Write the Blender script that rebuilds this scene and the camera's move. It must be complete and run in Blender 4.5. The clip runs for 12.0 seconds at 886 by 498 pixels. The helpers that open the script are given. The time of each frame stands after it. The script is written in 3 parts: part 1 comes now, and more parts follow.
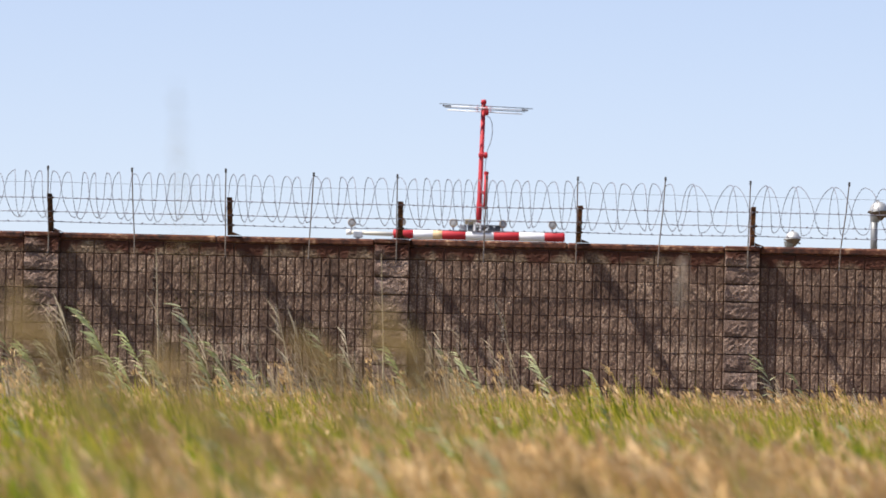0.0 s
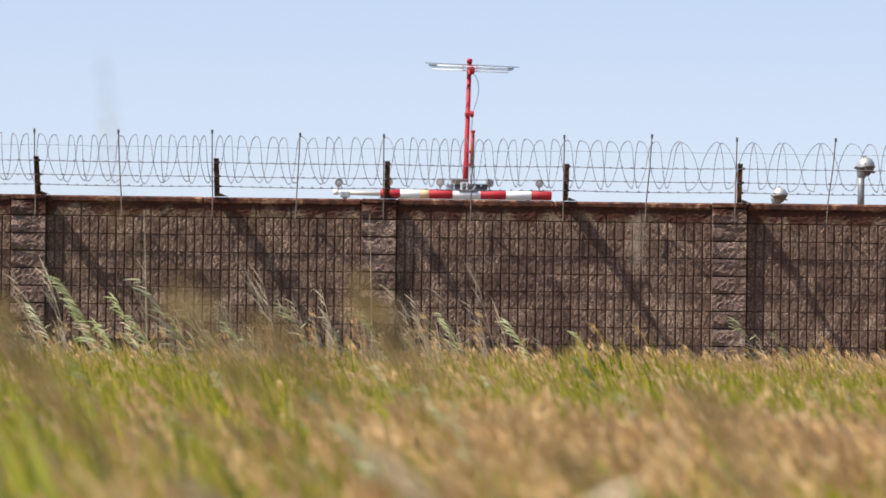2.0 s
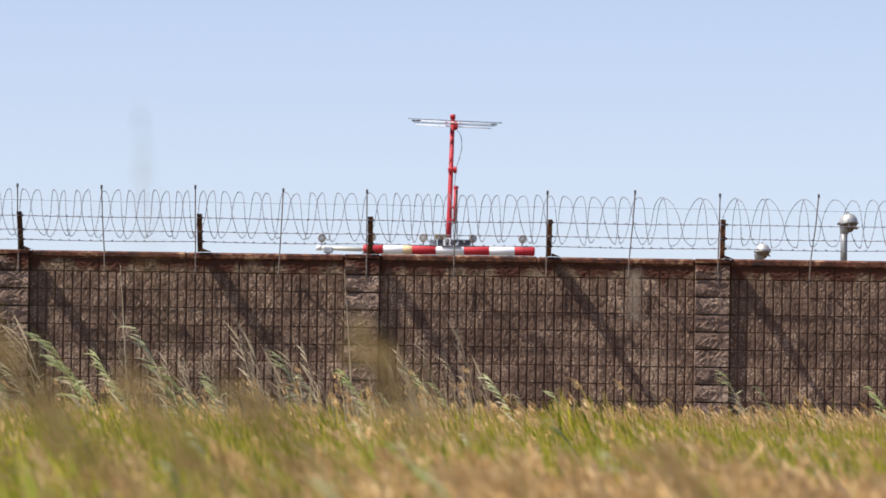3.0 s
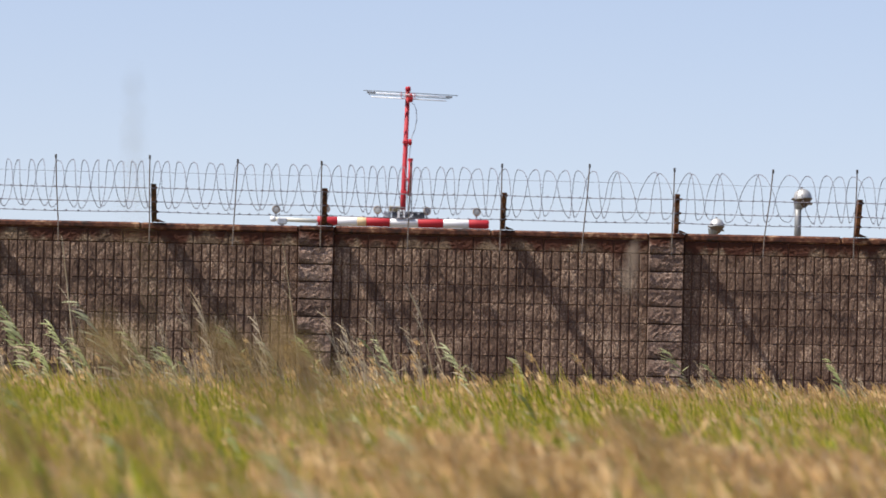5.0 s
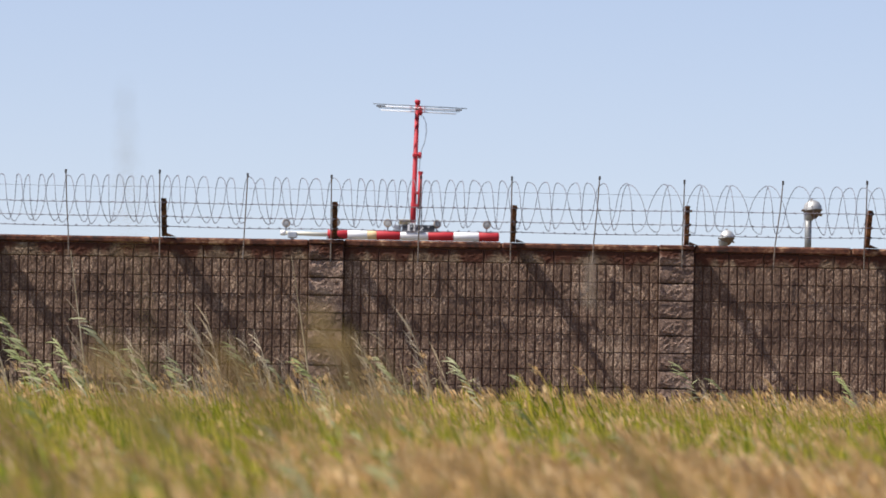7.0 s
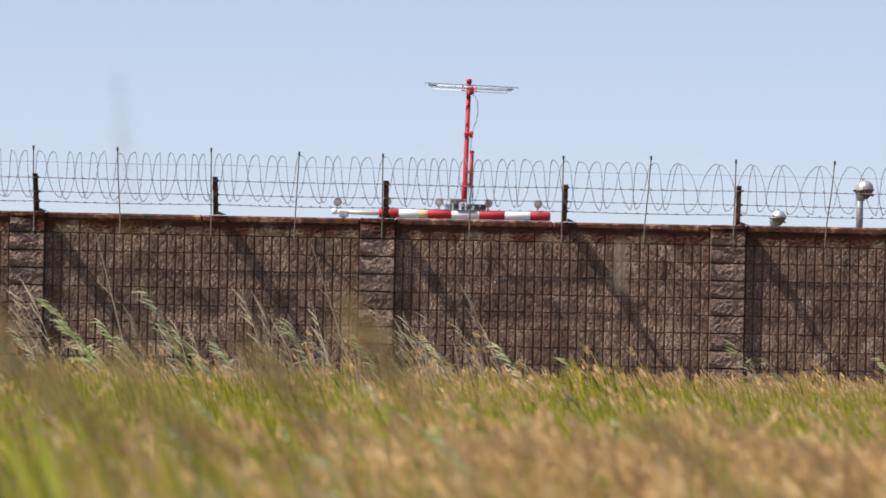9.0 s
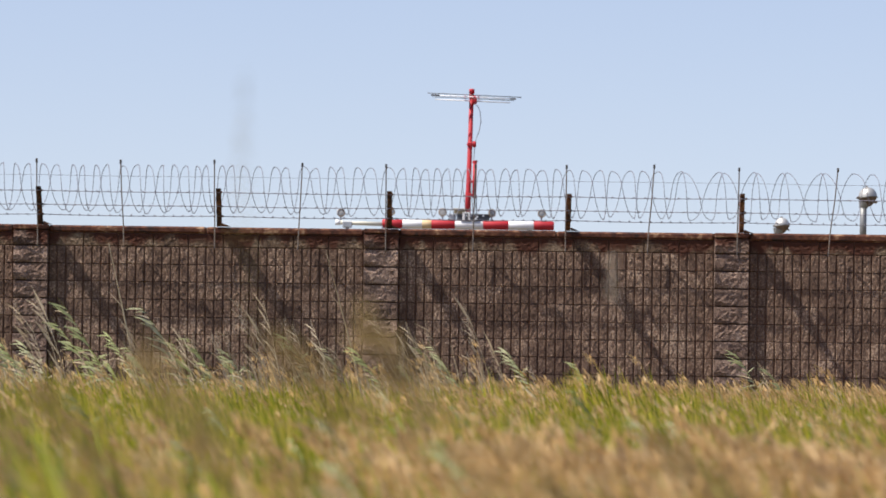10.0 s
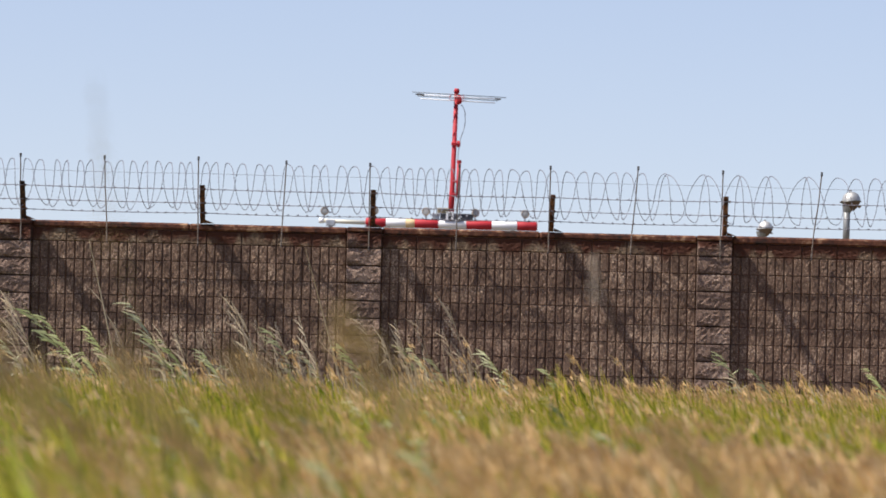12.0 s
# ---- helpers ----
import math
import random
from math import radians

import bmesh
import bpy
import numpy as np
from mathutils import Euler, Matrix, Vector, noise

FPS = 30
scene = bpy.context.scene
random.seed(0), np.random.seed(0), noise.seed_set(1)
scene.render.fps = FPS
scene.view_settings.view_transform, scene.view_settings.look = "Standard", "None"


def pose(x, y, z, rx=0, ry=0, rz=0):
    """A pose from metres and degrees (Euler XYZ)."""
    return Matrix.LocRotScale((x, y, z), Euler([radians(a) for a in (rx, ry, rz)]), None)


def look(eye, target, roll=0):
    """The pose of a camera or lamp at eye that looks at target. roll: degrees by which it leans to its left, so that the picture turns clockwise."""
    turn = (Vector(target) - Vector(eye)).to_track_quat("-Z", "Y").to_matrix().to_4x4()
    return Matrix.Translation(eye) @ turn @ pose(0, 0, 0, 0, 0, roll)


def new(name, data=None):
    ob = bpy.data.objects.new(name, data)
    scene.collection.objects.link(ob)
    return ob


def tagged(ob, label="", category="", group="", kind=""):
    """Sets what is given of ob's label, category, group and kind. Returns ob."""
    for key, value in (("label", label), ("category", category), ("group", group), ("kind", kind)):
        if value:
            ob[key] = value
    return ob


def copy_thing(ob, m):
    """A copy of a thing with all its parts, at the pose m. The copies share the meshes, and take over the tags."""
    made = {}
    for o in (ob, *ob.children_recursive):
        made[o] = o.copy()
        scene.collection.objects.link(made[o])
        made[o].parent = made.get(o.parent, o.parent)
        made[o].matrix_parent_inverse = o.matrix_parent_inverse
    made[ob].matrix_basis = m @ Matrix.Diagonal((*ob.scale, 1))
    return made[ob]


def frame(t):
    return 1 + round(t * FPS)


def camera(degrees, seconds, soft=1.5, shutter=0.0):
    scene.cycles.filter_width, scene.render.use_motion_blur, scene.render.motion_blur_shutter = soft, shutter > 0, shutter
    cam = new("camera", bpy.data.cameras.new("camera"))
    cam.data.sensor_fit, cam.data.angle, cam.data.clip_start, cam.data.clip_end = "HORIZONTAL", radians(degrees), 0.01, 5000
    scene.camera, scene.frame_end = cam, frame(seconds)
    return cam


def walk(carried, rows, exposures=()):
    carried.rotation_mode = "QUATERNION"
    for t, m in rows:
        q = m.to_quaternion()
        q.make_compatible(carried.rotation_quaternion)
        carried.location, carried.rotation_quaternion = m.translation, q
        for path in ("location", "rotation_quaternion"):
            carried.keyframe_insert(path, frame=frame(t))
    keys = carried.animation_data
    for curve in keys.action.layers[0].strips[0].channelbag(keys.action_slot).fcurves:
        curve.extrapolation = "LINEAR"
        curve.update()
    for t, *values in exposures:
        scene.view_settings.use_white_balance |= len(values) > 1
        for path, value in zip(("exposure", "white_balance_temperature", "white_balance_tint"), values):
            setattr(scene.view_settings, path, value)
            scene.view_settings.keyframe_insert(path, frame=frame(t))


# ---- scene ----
# The camera turns on the spot: seconds, heading to the right, tilt up and lean in degrees.
EYE = (0.0, 0.0, 1.35)
PATH = [
    (0.0, -0.3933, 0.9024, 1.2186), (0.2, -0.3616, 0.9641, 1.0348), (0.5, -0.4066, 0.9492, 0.7725), (0.8, -0.2628, 0.8257, 0.7448),
    (1.0, -0.1499, 0.5207, 0.7398), (1.2, -0.1142, 0.409, 0.7813), (1.5, -0.1493, 0.3911, 0.857), (1.8, -0.1825, 0.4143, 0.7691),
    (2.0, -0.247, 0.4605, 0.724), (2.2, -0.2512, 0.5188, 0.6055), (2.5, 0.0016, 0.6007, 0.4413), (2.8, -0.0643, 0.9947, 0.6392),
    (3.0, -0.0705, 1.0692, 0.7845), (3.2, -0.0984, 1.0371, 0.7716), (3.5, -0.029, 0.9648, 0.7657), (3.7, 0.1762, 0.9135, 1.0116),
    (5.3, 0.4393, 0.7561, 1.2501), (5.5, 0.1736, 0.7404, 1.2488), (5.8, 0.0968, 0.8186, 1.2287), (6.0, 0.1352, 0.8613, 1.2287),
    (6.2, 0.0833, 0.8799, 1.231), (6.5, 0.1805, 0.9188, 1.2479), (6.8, 0.4661, 0.9362, 1.0709), (7.0, 0.3215, 0.9165, 0.9664),
    (7.2, 0.0586, 0.8909, 1.1006), (8.8, -0.3554, 0.6889, 1.0374), (9.0, -0.2324, 0.6789, 1.1462), (9.2, -0.0334, 0.699, 1.1217),
    (9.5, -0.003, 0.732, 1.0983), (9.8, -0.2332, 0.7394, 0.8682), (10.0, -0.2756, 0.7882, 0.7281), (10.2, -0.2987, 0.8312, 0.782),
    (10.5, -0.3186, 0.8175, 0.8762), (11.0, -0.1198, 0.802, 0.9264), (11.5, 0.0428, 0.8268, 1.1555), (12.0, -0.0907, 0.7855, 1.3968),
]


def aim(heading, tilt, lean):
    a, b = radians(heading), radians(tilt)
    way = Vector((math.sin(a) * math.cos(b), math.cos(a) * math.cos(b), math.sin(b)))
    return look(EYE, Vector(EYE) + way * 60, lean)


cam = camera(9.6373, 12.0, soft=1.6)
cam.data.dof.use_dof = True
cam.data.dof.focus_distance = 71.0
cam.data.dof.aperture_fstop = 4.0
walk(cam, [(t, aim(h, v, r)) for t, h, v, r in PATH], exposures=[(0.0, 0.72), (1.5, 0.67), (3.0, 0.64), (3.6, 0.57), (12.0, 0.54)])

# ---- world and sun ----
SUN_WAY = Vector((2.9, 1.0, -4.9)).normalized()
world = bpy.data.worlds.new("sky")
scene.world = world
world.use_nodes = True
wn = world.node_tree
sky = wn.nodes.new("ShaderNodeTexSky")
sky.sky_type = "NISHITA"
sky.sun_disc = False
sky.sun_elevation = math.asin(-SUN_WAY.z)
sky.sun_rotation = math.atan2(-SUN_WAY.x, -SUN_WAY.y)
sky.air_density, sky.dust_density, sky.ozone_density = 1.0, 0.5, 2.0
# the haze near the horizon is thin: the sky is read a little higher up
lift = wn.nodes.new("ShaderNodeVectorMath")
lift.operation = "ADD"
lift.inputs[1].default_value = (0, 0, 0.077)
wn.links.new(wn.nodes.new("ShaderNodeTexCoord").outputs["Generated"], lift.inputs[0])
wn.links.new(lift.outputs[0], sky.inputs["Vector"])
tone = wn.nodes.new("ShaderNodeMix")
tone.data_type, tone.blend_type = "RGBA", "MULTIPLY"
tone.inputs["Factor"].default_value = 1.0
tone.inputs["B"].default_value = (1.17, 0.985, 1.0, 1)
wn.links.new(sky.outputs[0], tone.inputs["A"])
wn.links.new(tone.outputs["Result"], wn.nodes["Background"].inputs[0])
wn.nodes["Background"].inputs[1].default_value = 0.1
sun = new("sun", bpy.data.lights.new("sun", "SUN"))
sun.data.energy, sun.data.angle, sun.data.color = 5.0, radians(0.53), (1.0, 0.95, 0.87)
sun.matrix_world = look((0, 0, 30), Vector((0, 0, 30)) + SUN_WAY)


# ---- materials ----
def material(name, colors, scale=8.0, rough=0.8, metal=0.0, bump=0.3, fine=60.0, shift=0.12, stretch=(1, 1, 1), depth=0.01, fleck=0.5, coarse=1.0):
    """A surface of two scales of noise over a few colours, with fine relief."""
    m = bpy.data.materials.new(name)
    m.use_nodes = True
    nt = m.node_tree
    b = nt.nodes["Principled BSDF"]
    src = nt.nodes.new("ShaderNodeNewGeometry").outputs["Position"]
    mp = nt.nodes.new("ShaderNodeMapping")
    mp.inputs["Scale"].default_value = stretch
    nt.links.new(src, mp.inputs["Vector"])
    n1 = nt.nodes.new("ShaderNodeTexNoise")
    n1.inputs["Scale"].default_value, n1.inputs["Detail"].default_value = scale, 5
    n2 = nt.nodes.new("ShaderNodeTexNoise")
    n2.inputs["Scale"].default_value, n2.inputs["Detail"].default_value = fine, 4
    nt.links.new(mp.outputs[0], n1.inputs["Vector"])
    nt.links.new(mp.outputs[0], n2.inputs["Vector"])
    info = nt.nodes.new("ShaderNodeObjectInfo")
    a = nt.nodes.new("ShaderNodeMath")
    a.operation = "MULTIPLY_ADD"
    nt.links.new(info.outputs["Random"], a.inputs[0])
    a.inputs[1].default_value = shift * 2
    soft = nt.nodes.new("ShaderNodeMath")
    soft.operation = "MULTIPLY_ADD"
    nt.links.new(n1.outputs["Fac"], soft.inputs[0])
    soft.inputs[1].default_value, soft.inputs[2].default_value = coarse, 0.5 - 0.5 * coarse
    nt.links.new(soft.outputs[0], a.inputs[2])
    c = nt.nodes.new("ShaderNodeMath")
    c.operation = "MULTIPLY_ADD"
    nt.links.new(n2.outputs["Fac"], c.inputs[0])
    c.inputs[1].default_value = fleck
    nt.links.new(a.outputs[0], c.inputs[2])
    d = nt.nodes.new("ShaderNodeMath")
    d.operation = "SUBTRACT"
    nt.links.new(c.outputs[0], d.inputs[0])
    d.inputs[1].default_value = fleck / 2 + shift
    ramp = nt.nodes.new("ShaderNodeValToRGB")
    e = ramp.color_ramp.elements
    while len(e) < len(colors):
        e.new(0.5)
    for i, col in enumerate(colors):
        e[i].position = 0.28 + 0.44 * i / max(1, len(colors) - 1)
        e[i].color = (*col, 1)
    nt.links.new(d.outputs[0], ramp.inputs[0])
    nt.links.new(ramp.outputs[0], b.inputs["Base Color"])
    b.inputs["Roughness"].default_value, b.inputs["Metallic"].default_value = rough, metal
    bp = nt.nodes.new("ShaderNodeBump")
    bp.inputs["Strength"].default_value, bp.inputs["Distance"].default_value = bump, depth
    nt.links.new(n2.outputs["Fac"], bp.inputs["Height"])
    nt.links.new(bp.outputs[0], b.inputs["Normal"])
    return m


def grass_material(name, colors, patch, through_light=0.35):
    """Leaves: each one takes a colour of its own, drifting over the field."""
    m = bpy.data.materials.new(name)
    m.use_nodes = True
    nt = m.node_tree
    b = nt.nodes["Principled BSDF"]
    g = nt.nodes.new("ShaderNodeNewGeometry")
    n = nt.nodes.new("ShaderNodeTexNoise")
    n.inputs["Scale"].default_value, n.inputs["Detail"].default_value = patch, 3
    nt.links.new(g.outputs["Position"], n.inputs["Vector"])
    k = nt.nodes.new("ShaderNodeMath")
    k.operation = "MULTIPLY_ADD"
    nt.links.new(n.outputs["Fac"], k.inputs[0])
    k.inputs[1].default_value = 1.7
    k.inputs[2].default_value = -0.85
    add = nt.nodes.new("ShaderNodeMath")
    add.operation = "ADD"
    nt.links.new(g.outputs["Random Per Island"], add.inputs[0])
    nt.links.new(k.outputs[0], add.inputs[1])
    ramp = nt.nodes.new("ShaderNodeValToRGB")
    e = ramp.color_ramp.elements
    while len(e) < len(colors):
        e.new(0.5)
    for i, col in enumerate(colors):
        e[i].position = 0.02 + 0.96 * i / (len(colors) - 1)
        e[i].color = (*col, 1)
    nt.links.new(add.outputs[0], ramp.inputs[0])
    nt.links.new(ramp.outputs[0], b.inputs["Base Color"])
    b.inputs["Roughness"].default_value = 0.8
    b.inputs["Specular IOR Level"].default_value = 0.2
    tr = nt.nodes.new("ShaderNodeBsdfTranslucent")
    nt.links.new(ramp.outputs[0], tr.inputs["Color"])
    mix = nt.nodes.new("ShaderNodeMixShader")
    mix.inputs[0].default_value = through_light
    nt.links.new(b.outputs[0], mix.inputs[1])
    nt.links.new(tr.outputs[0], mix.inputs[2])
    nt.links.new(mix.outputs[0], nt.nodes["Material Output"].inputs["Surface"])
    return m


M_BLOCK = material("split_face_block", [(0.066, 0.0355, 0.0235), (0.128, 0.0755, 0.051), (0.19, 0.118, 0.081), (0.44, 0.31, 0.22)], 4, 0.95, 0, 0.35, 62, depth=0.006, stretch=(1, 1, 0.75), fleck=0.98, coarse=0.6, shift=0.06)
M_PILLAR = material("pillar_block", [(0.07, 0.041, 0.03), (0.135, 0.084, 0.062), (0.205, 0.132, 0.098), (0.36, 0.255, 0.195)], 4, 0.95, 0, 0.5, 60, depth=0.007, fleck=1.0, coarse=0.7)
M_MORTAR = material("mortar", [(0.10, 0.042, 0.026), (0.155, 0.075, 0.048), (0.20, 0.12, 0.085)], 3, 0.95, 0, 0.4, 50)
M_COPING = material("rust_stained_coping", [(0.022, 0.011, 0.008), (0.052, 0.017, 0.010), (0.095, 0.029, 0.015), (0.14, 0.052, 0.026), (0.31, 0.18, 0.105)], 5.0, 0.9, 0, 0.25, 26, shift=0.03, depth=0.008, stretch=(0.7, 1, 1), fleck=0.8)
M_CAP = material("rust_streaked_block", [(0.05, 0.028, 0.017), (0.12, 0.075, 0.046), (0.19, 0.128, 0.082), (0.32, 0.24, 0.16)], 4.5, 0.95, 0, 0.6, 45, shift=0.02, depth=0.012, fleck=0.9)
def rust_runs(m, level):
    """Rust that has run down from the coping: ragged tongues that thin out below a level."""
    nt = m.node_tree
    b = nt.nodes["Principled BSDF"]
    g = nt.nodes.new("ShaderNodeNewGeometry")
    mp = nt.nodes.new("ShaderNodeMapping")
    mp.inputs["Scale"].default_value = (1.6, 1.0, 0.22)
    nt.links.new(g.outputs["Position"], mp.inputs["Vector"])
    n = nt.nodes.new("ShaderNodeTexNoise")
    n.inputs["Scale"].default_value, n.inputs["Detail"].default_value = 2.6, 9
    nt.links.new(mp.outputs[0], n.inputs["Vector"])
    z = nt.nodes.new("ShaderNodeSeparateXYZ")
    nt.links.new(g.outputs["Position"], z.inputs[0])
    k = nt.nodes.new("ShaderNodeMath")
    k.operation = "MULTIPLY_ADD"
    nt.links.new(z.outputs["Z"], k.inputs[0])
    k.inputs[1].default_value, k.inputs[2].default_value = 1.6, -1.6 * level
    add = nt.nodes.new("ShaderNodeMath")
    add.operation = "ADD"
    nt.links.new(n.outputs["Fac"], add.inputs[0])
    nt.links.new(k.outputs[0], add.inputs[1])
    ramp = nt.nodes.new("ShaderNodeValToRGB")
    ramp.color_ramp.elements[0].position, ramp.color_ramp.elements[1].position = 0.44, 0.60
    nt.links.new(add.outputs[0], ramp.inputs[0])
    mix = nt.nodes.new("ShaderNodeMix")
    mix.data_type = "RGBA"
    nt.links.new(ramp.outputs[0], mix.inputs["Factor"])
    nt.links.new(b.inputs["Base Color"].links[0].from_socket, mix.inputs["A"])
    mix.inputs["B"].default_value = (0.068, 0.02, 0.009, 1)
    nt.links.new(mix.outputs["Result"], b.inputs["Base Color"])


M_RUST = material("rust", [(0.03, 0.016, 0.012), (0.075, 0.034, 0.02), (0.17, 0.07, 0.032), (0.32, 0.155, 0.075)], 11, 0.85, 0.0, 0.4, 45, fleck=0.8)
M_STRAP = material("galvanised_strap", [(0.16, 0.13, 0.11), (0.26, 0.22, 0.19), (0.22, 0.15, 0.11)], 10, 0.6, 0.3, 0.2, 60)
M_WIRE = material("weathered_wire", [(0.12, 0.11, 0.14), (0.18, 0.17, 0.20), (0.26, 0.24, 0.27)], 14, 0.75, 0.15, 0.1, 80)
M_RED = material("red_paint", [(0.33, 0.008, 0.017), (0.40, 0.011, 0.021), (0.46, 0.018, 0.028)], 3, 0.65, 0, 0.06, 40)
M_WHITE = material("white_paint", [(0.66, 0.65, 0.66), (0.76, 0.75, 0.76), (0.82, 0.82, 0.82)], 3, 0.45, 0, 0.06, 40)
M_TAN = material("faded_tape", [(0.60, 0.42, 0.22), (0.70, 0.52, 0.30)], 6, 0.7, 0, 0.1, 40)
M_CREAM = material("cream_pipe", [(0.58, 0.55, 0.45), (0.68, 0.65, 0.55)], 4, 0.5, 0, 0.08, 40)
M_GREY = material("grey_cabinet", [(0.045, 0.05, 0.06), (0.075, 0.08, 0.095)], 5, 0.55, 0.1, 0.1, 40)
M_LIGHTGREY = material("pale_grey_paint", [(0.32, 0.34, 0.38), (0.42, 0.44, 0.48)], 5, 0.5, 0.1, 0.08, 40)
M_OLIVE = material("olive_box", [(0.22, 0.18, 0.10), (0.32, 0.26, 0.15)], 6, 0.6, 0, 0.1, 40)
M_DARK = material("dark_insulator", [(0.05, 0.045, 0.045), (0.09, 0.085, 0.08)], 8, 0.6, 0, 0.1, 40)
M_CABLE = material("grey_cable", [(0.28, 0.30, 0.33), (0.36, 0.38, 0.42)], 8, 0.6, 0, 0.05, 40)
M_LENS = material("lamp_lens", [(0.30, 0.29, 0.27), (0.42, 0.41, 0.38)], 12, 0.2, 0.2, 0.05, 60)
M_BRASS = material("weathered_lamp_ring", [(0.22, 0.17, 0.13), (0.34, 0.27, 0.21)], 12, 0.5, 0.4, 0.1, 60)
M_STEEL = material("bright_lamp_housing", [(0.40, 0.39, 0.37), (0.60, 0.58, 0.54)], 6, 0.5, 0.6, 0.03, 40)
M_BRONZE = material("tarnished_lamp_underside", [(0.10, 0.07, 0.05), (0.2, 0.14, 0.1)], 10, 0.5, 0.4, 0.1, 50)
M_POLE = material("galvanised_pole", [(0.17, 0.17, 0.17), (0.27, 0.27, 0.26)], 6, 0.5, 0.4, 0.05, 40)
M_GROUND = material("dry_soil", [(0.07, 0.055, 0.03), (0.12, 0.09, 0.05), (0.16, 0.13, 0.07)], 0.6, 0.95, 0, 0.5, 12)
M_GREEN = grass_material("green_grass", [(0.155, 0.205, 0.02), (0.325, 0.355, 0.025), (0.50, 0.475, 0.035), (0.68, 0.56, 0.075), (0.73, 0.53, 0.15)], 1.3, 0.62)
M_STRAW = grass_material("straw_grass", [(0.20, 0.28, 0.012), (0.36, 0.38, 0.015), (0.60, 0.455, 0.08), (0.68, 0.465, 0.155), (0.78, 0.58, 0.24)], 1.1, 0.58)
M_HEAD = grass_material("seed_heads", [(0.49, 0.30, 0.115), (0.70, 0.46, 0.205), (0.82, 0.60, 0.325)], 1.0, 0.5)
M_LEAF = grass_material("broad_leaf", [(0.10, 0.15, 0.015), (0.20, 0.26, 0.025), (0.36, 0.38, 0.05)], 1.0, 0.45)
M_REED = grass_material("reed_leaf", [(0.16, 0.20, 0.06), (0.32, 0.35, 0.15), (0.60, 0.58, 0.38)], 0.8)
M_DRYREED = grass_material("dry_reed_leaf", [(0.27, 0.20, 0.12), (0.42, 0.33, 0.21), (0.58, 0.49, 0.35)], 0.8, 0.2)
M_STEM = grass_material("reed_stem", [(0.13, 0.13, 0.035), (0.22, 0.20, 0.06)], 0.8, 0.1)
M_PLUME = grass_material("brown_plume", [(0.22, 0.15, 0.055), (0.34, 0.24, 0.10), (0.46, 0.345, 0.165)], 0.8, 0.4)
M_PALE = grass_material("pale_plume", [(0.36, 0.29, 0.22), (0.48, 0.40, 0.32)], 0.8, 0.25)


rust_runs(M_CAP, 2.19)
rust_runs(M_PILLAR, 2.25)
rust_runs(M_BLOCK, 2.21)


# ---- mesh helpers ----
class Shape:
    def __init__(self):
        self.v, self.f = [], []

    def box(self, lo, hi, cut=0.0):
        """A box with its twelve edges cut."""
        bm = bmesh.new()
        size = [hi[i] - lo[i] for i in range(3)]
        mid = [(hi[i] + lo[i]) / 2 for i in range(3)]
        bmesh.ops.create_cube(bm, size=1, matrix=Matrix.Translation(mid) @ Matrix.Diagonal((*size, 1)))
        if cut:
            bmesh.ops.bevel(bm, geom=bm.edges[:], offset=cut, segments=1, affect="EDGES")
        self.take(bm)
        return self

    def take(self, bm):
        bm.verts.index_update()
        n = len(self.v)
        self.v += [tuple(p.co) for p in bm.verts]
        self.f += [tuple(n + p.index for p in q.verts) for q in bm.faces]
        bm.free()

    def tube(self, pts, radii, sides=8, caps=True):
        pts = [Vector(p) for p in pts]
        if not isinstance(radii, (list, tuple)):
            radii = [radii] * len(pts)
        n = len(self.v)
        for i, p in enumerate(pts):
            way = (pts[min(i + 1, len(pts) - 1)] - pts[max(i - 1, 0)]).normalized()
            side = way.cross(Vector((0, 0, 1)) if abs(way.z) < 0.9 else Vector((0, 1, 0))).normalized()
            up = side.cross(way)
            for k in range(sides):
                a = 2 * math.pi * k / sides
                self.v.append(tuple(p + (side * math.cos(a) + up * math.sin(a)) * radii[i]))
        for i in range(len(pts) - 1):
            for k in range(sides):
                a, b = n + i * sides + k, n + i * sides + (k + 1) % sides
                self.f.append((a, b, b + sides, a + sides))
        if caps:
            self.f.append(tuple(n + k for k in range(sides))[::-1])
            self.f.append(tuple(n + (len(pts) - 1) * sides + k for k in range(sides)))
        return self

    def lathe(self, profile, m, sides=20):
        """Turn (radius, height) pairs round z, then move by m."""
        n = len(self.v)
        for r, z in profile:
            for k in range(sides):
                a = 2 * math.pi * k / sides
                self.v.append(tuple(m @ Vector((r * math.cos(a), r * math.sin(a), z))))
        for i in range(len(profile) - 1):
            for k in range(sides):
                a, b = n + i * sides + k, n + i * sides + (k + 1) % sides
                self.f.append((a, b, b + sides, a + sides))
        return self

    def leaf(self, pts, widths, side):
        """A ribbon along pts."""
        n = len(self.v)
        side = Vector(side).normalized()
        for p, w in zip(pts, widths):
            self.v += [tuple(Vector(p) - side * w / 2), tuple(Vector(p) + side * w / 2)]
        for i in range(len(pts) - 1):
            a = n + 2 * i
            self.f.append((a, a + 1, a + 3, a + 2))
        return self

    def mesh(self, name, mat, smooth=False):
        me = bpy.data.meshes.new(name)
        me.from_pydata(self.v, [], self.f)
        me.materials.append(mat)
        if smooth:
            me.shade_smooth()
        return me


def part(name, shape, mat, parent, label="", smooth=False):
    ob = new(name, shape if isinstance(shape, bpy.types.Mesh) else shape.mesh(name, mat, smooth))
    ob.parent = parent
    return tagged(ob, label)


def thing(name, at, label, category, group="", kind=""):
    ob = new(name)
    ob.location = at
    ob.empty_display_size = 0.1
    return tagged(ob, label, category, group, kind)


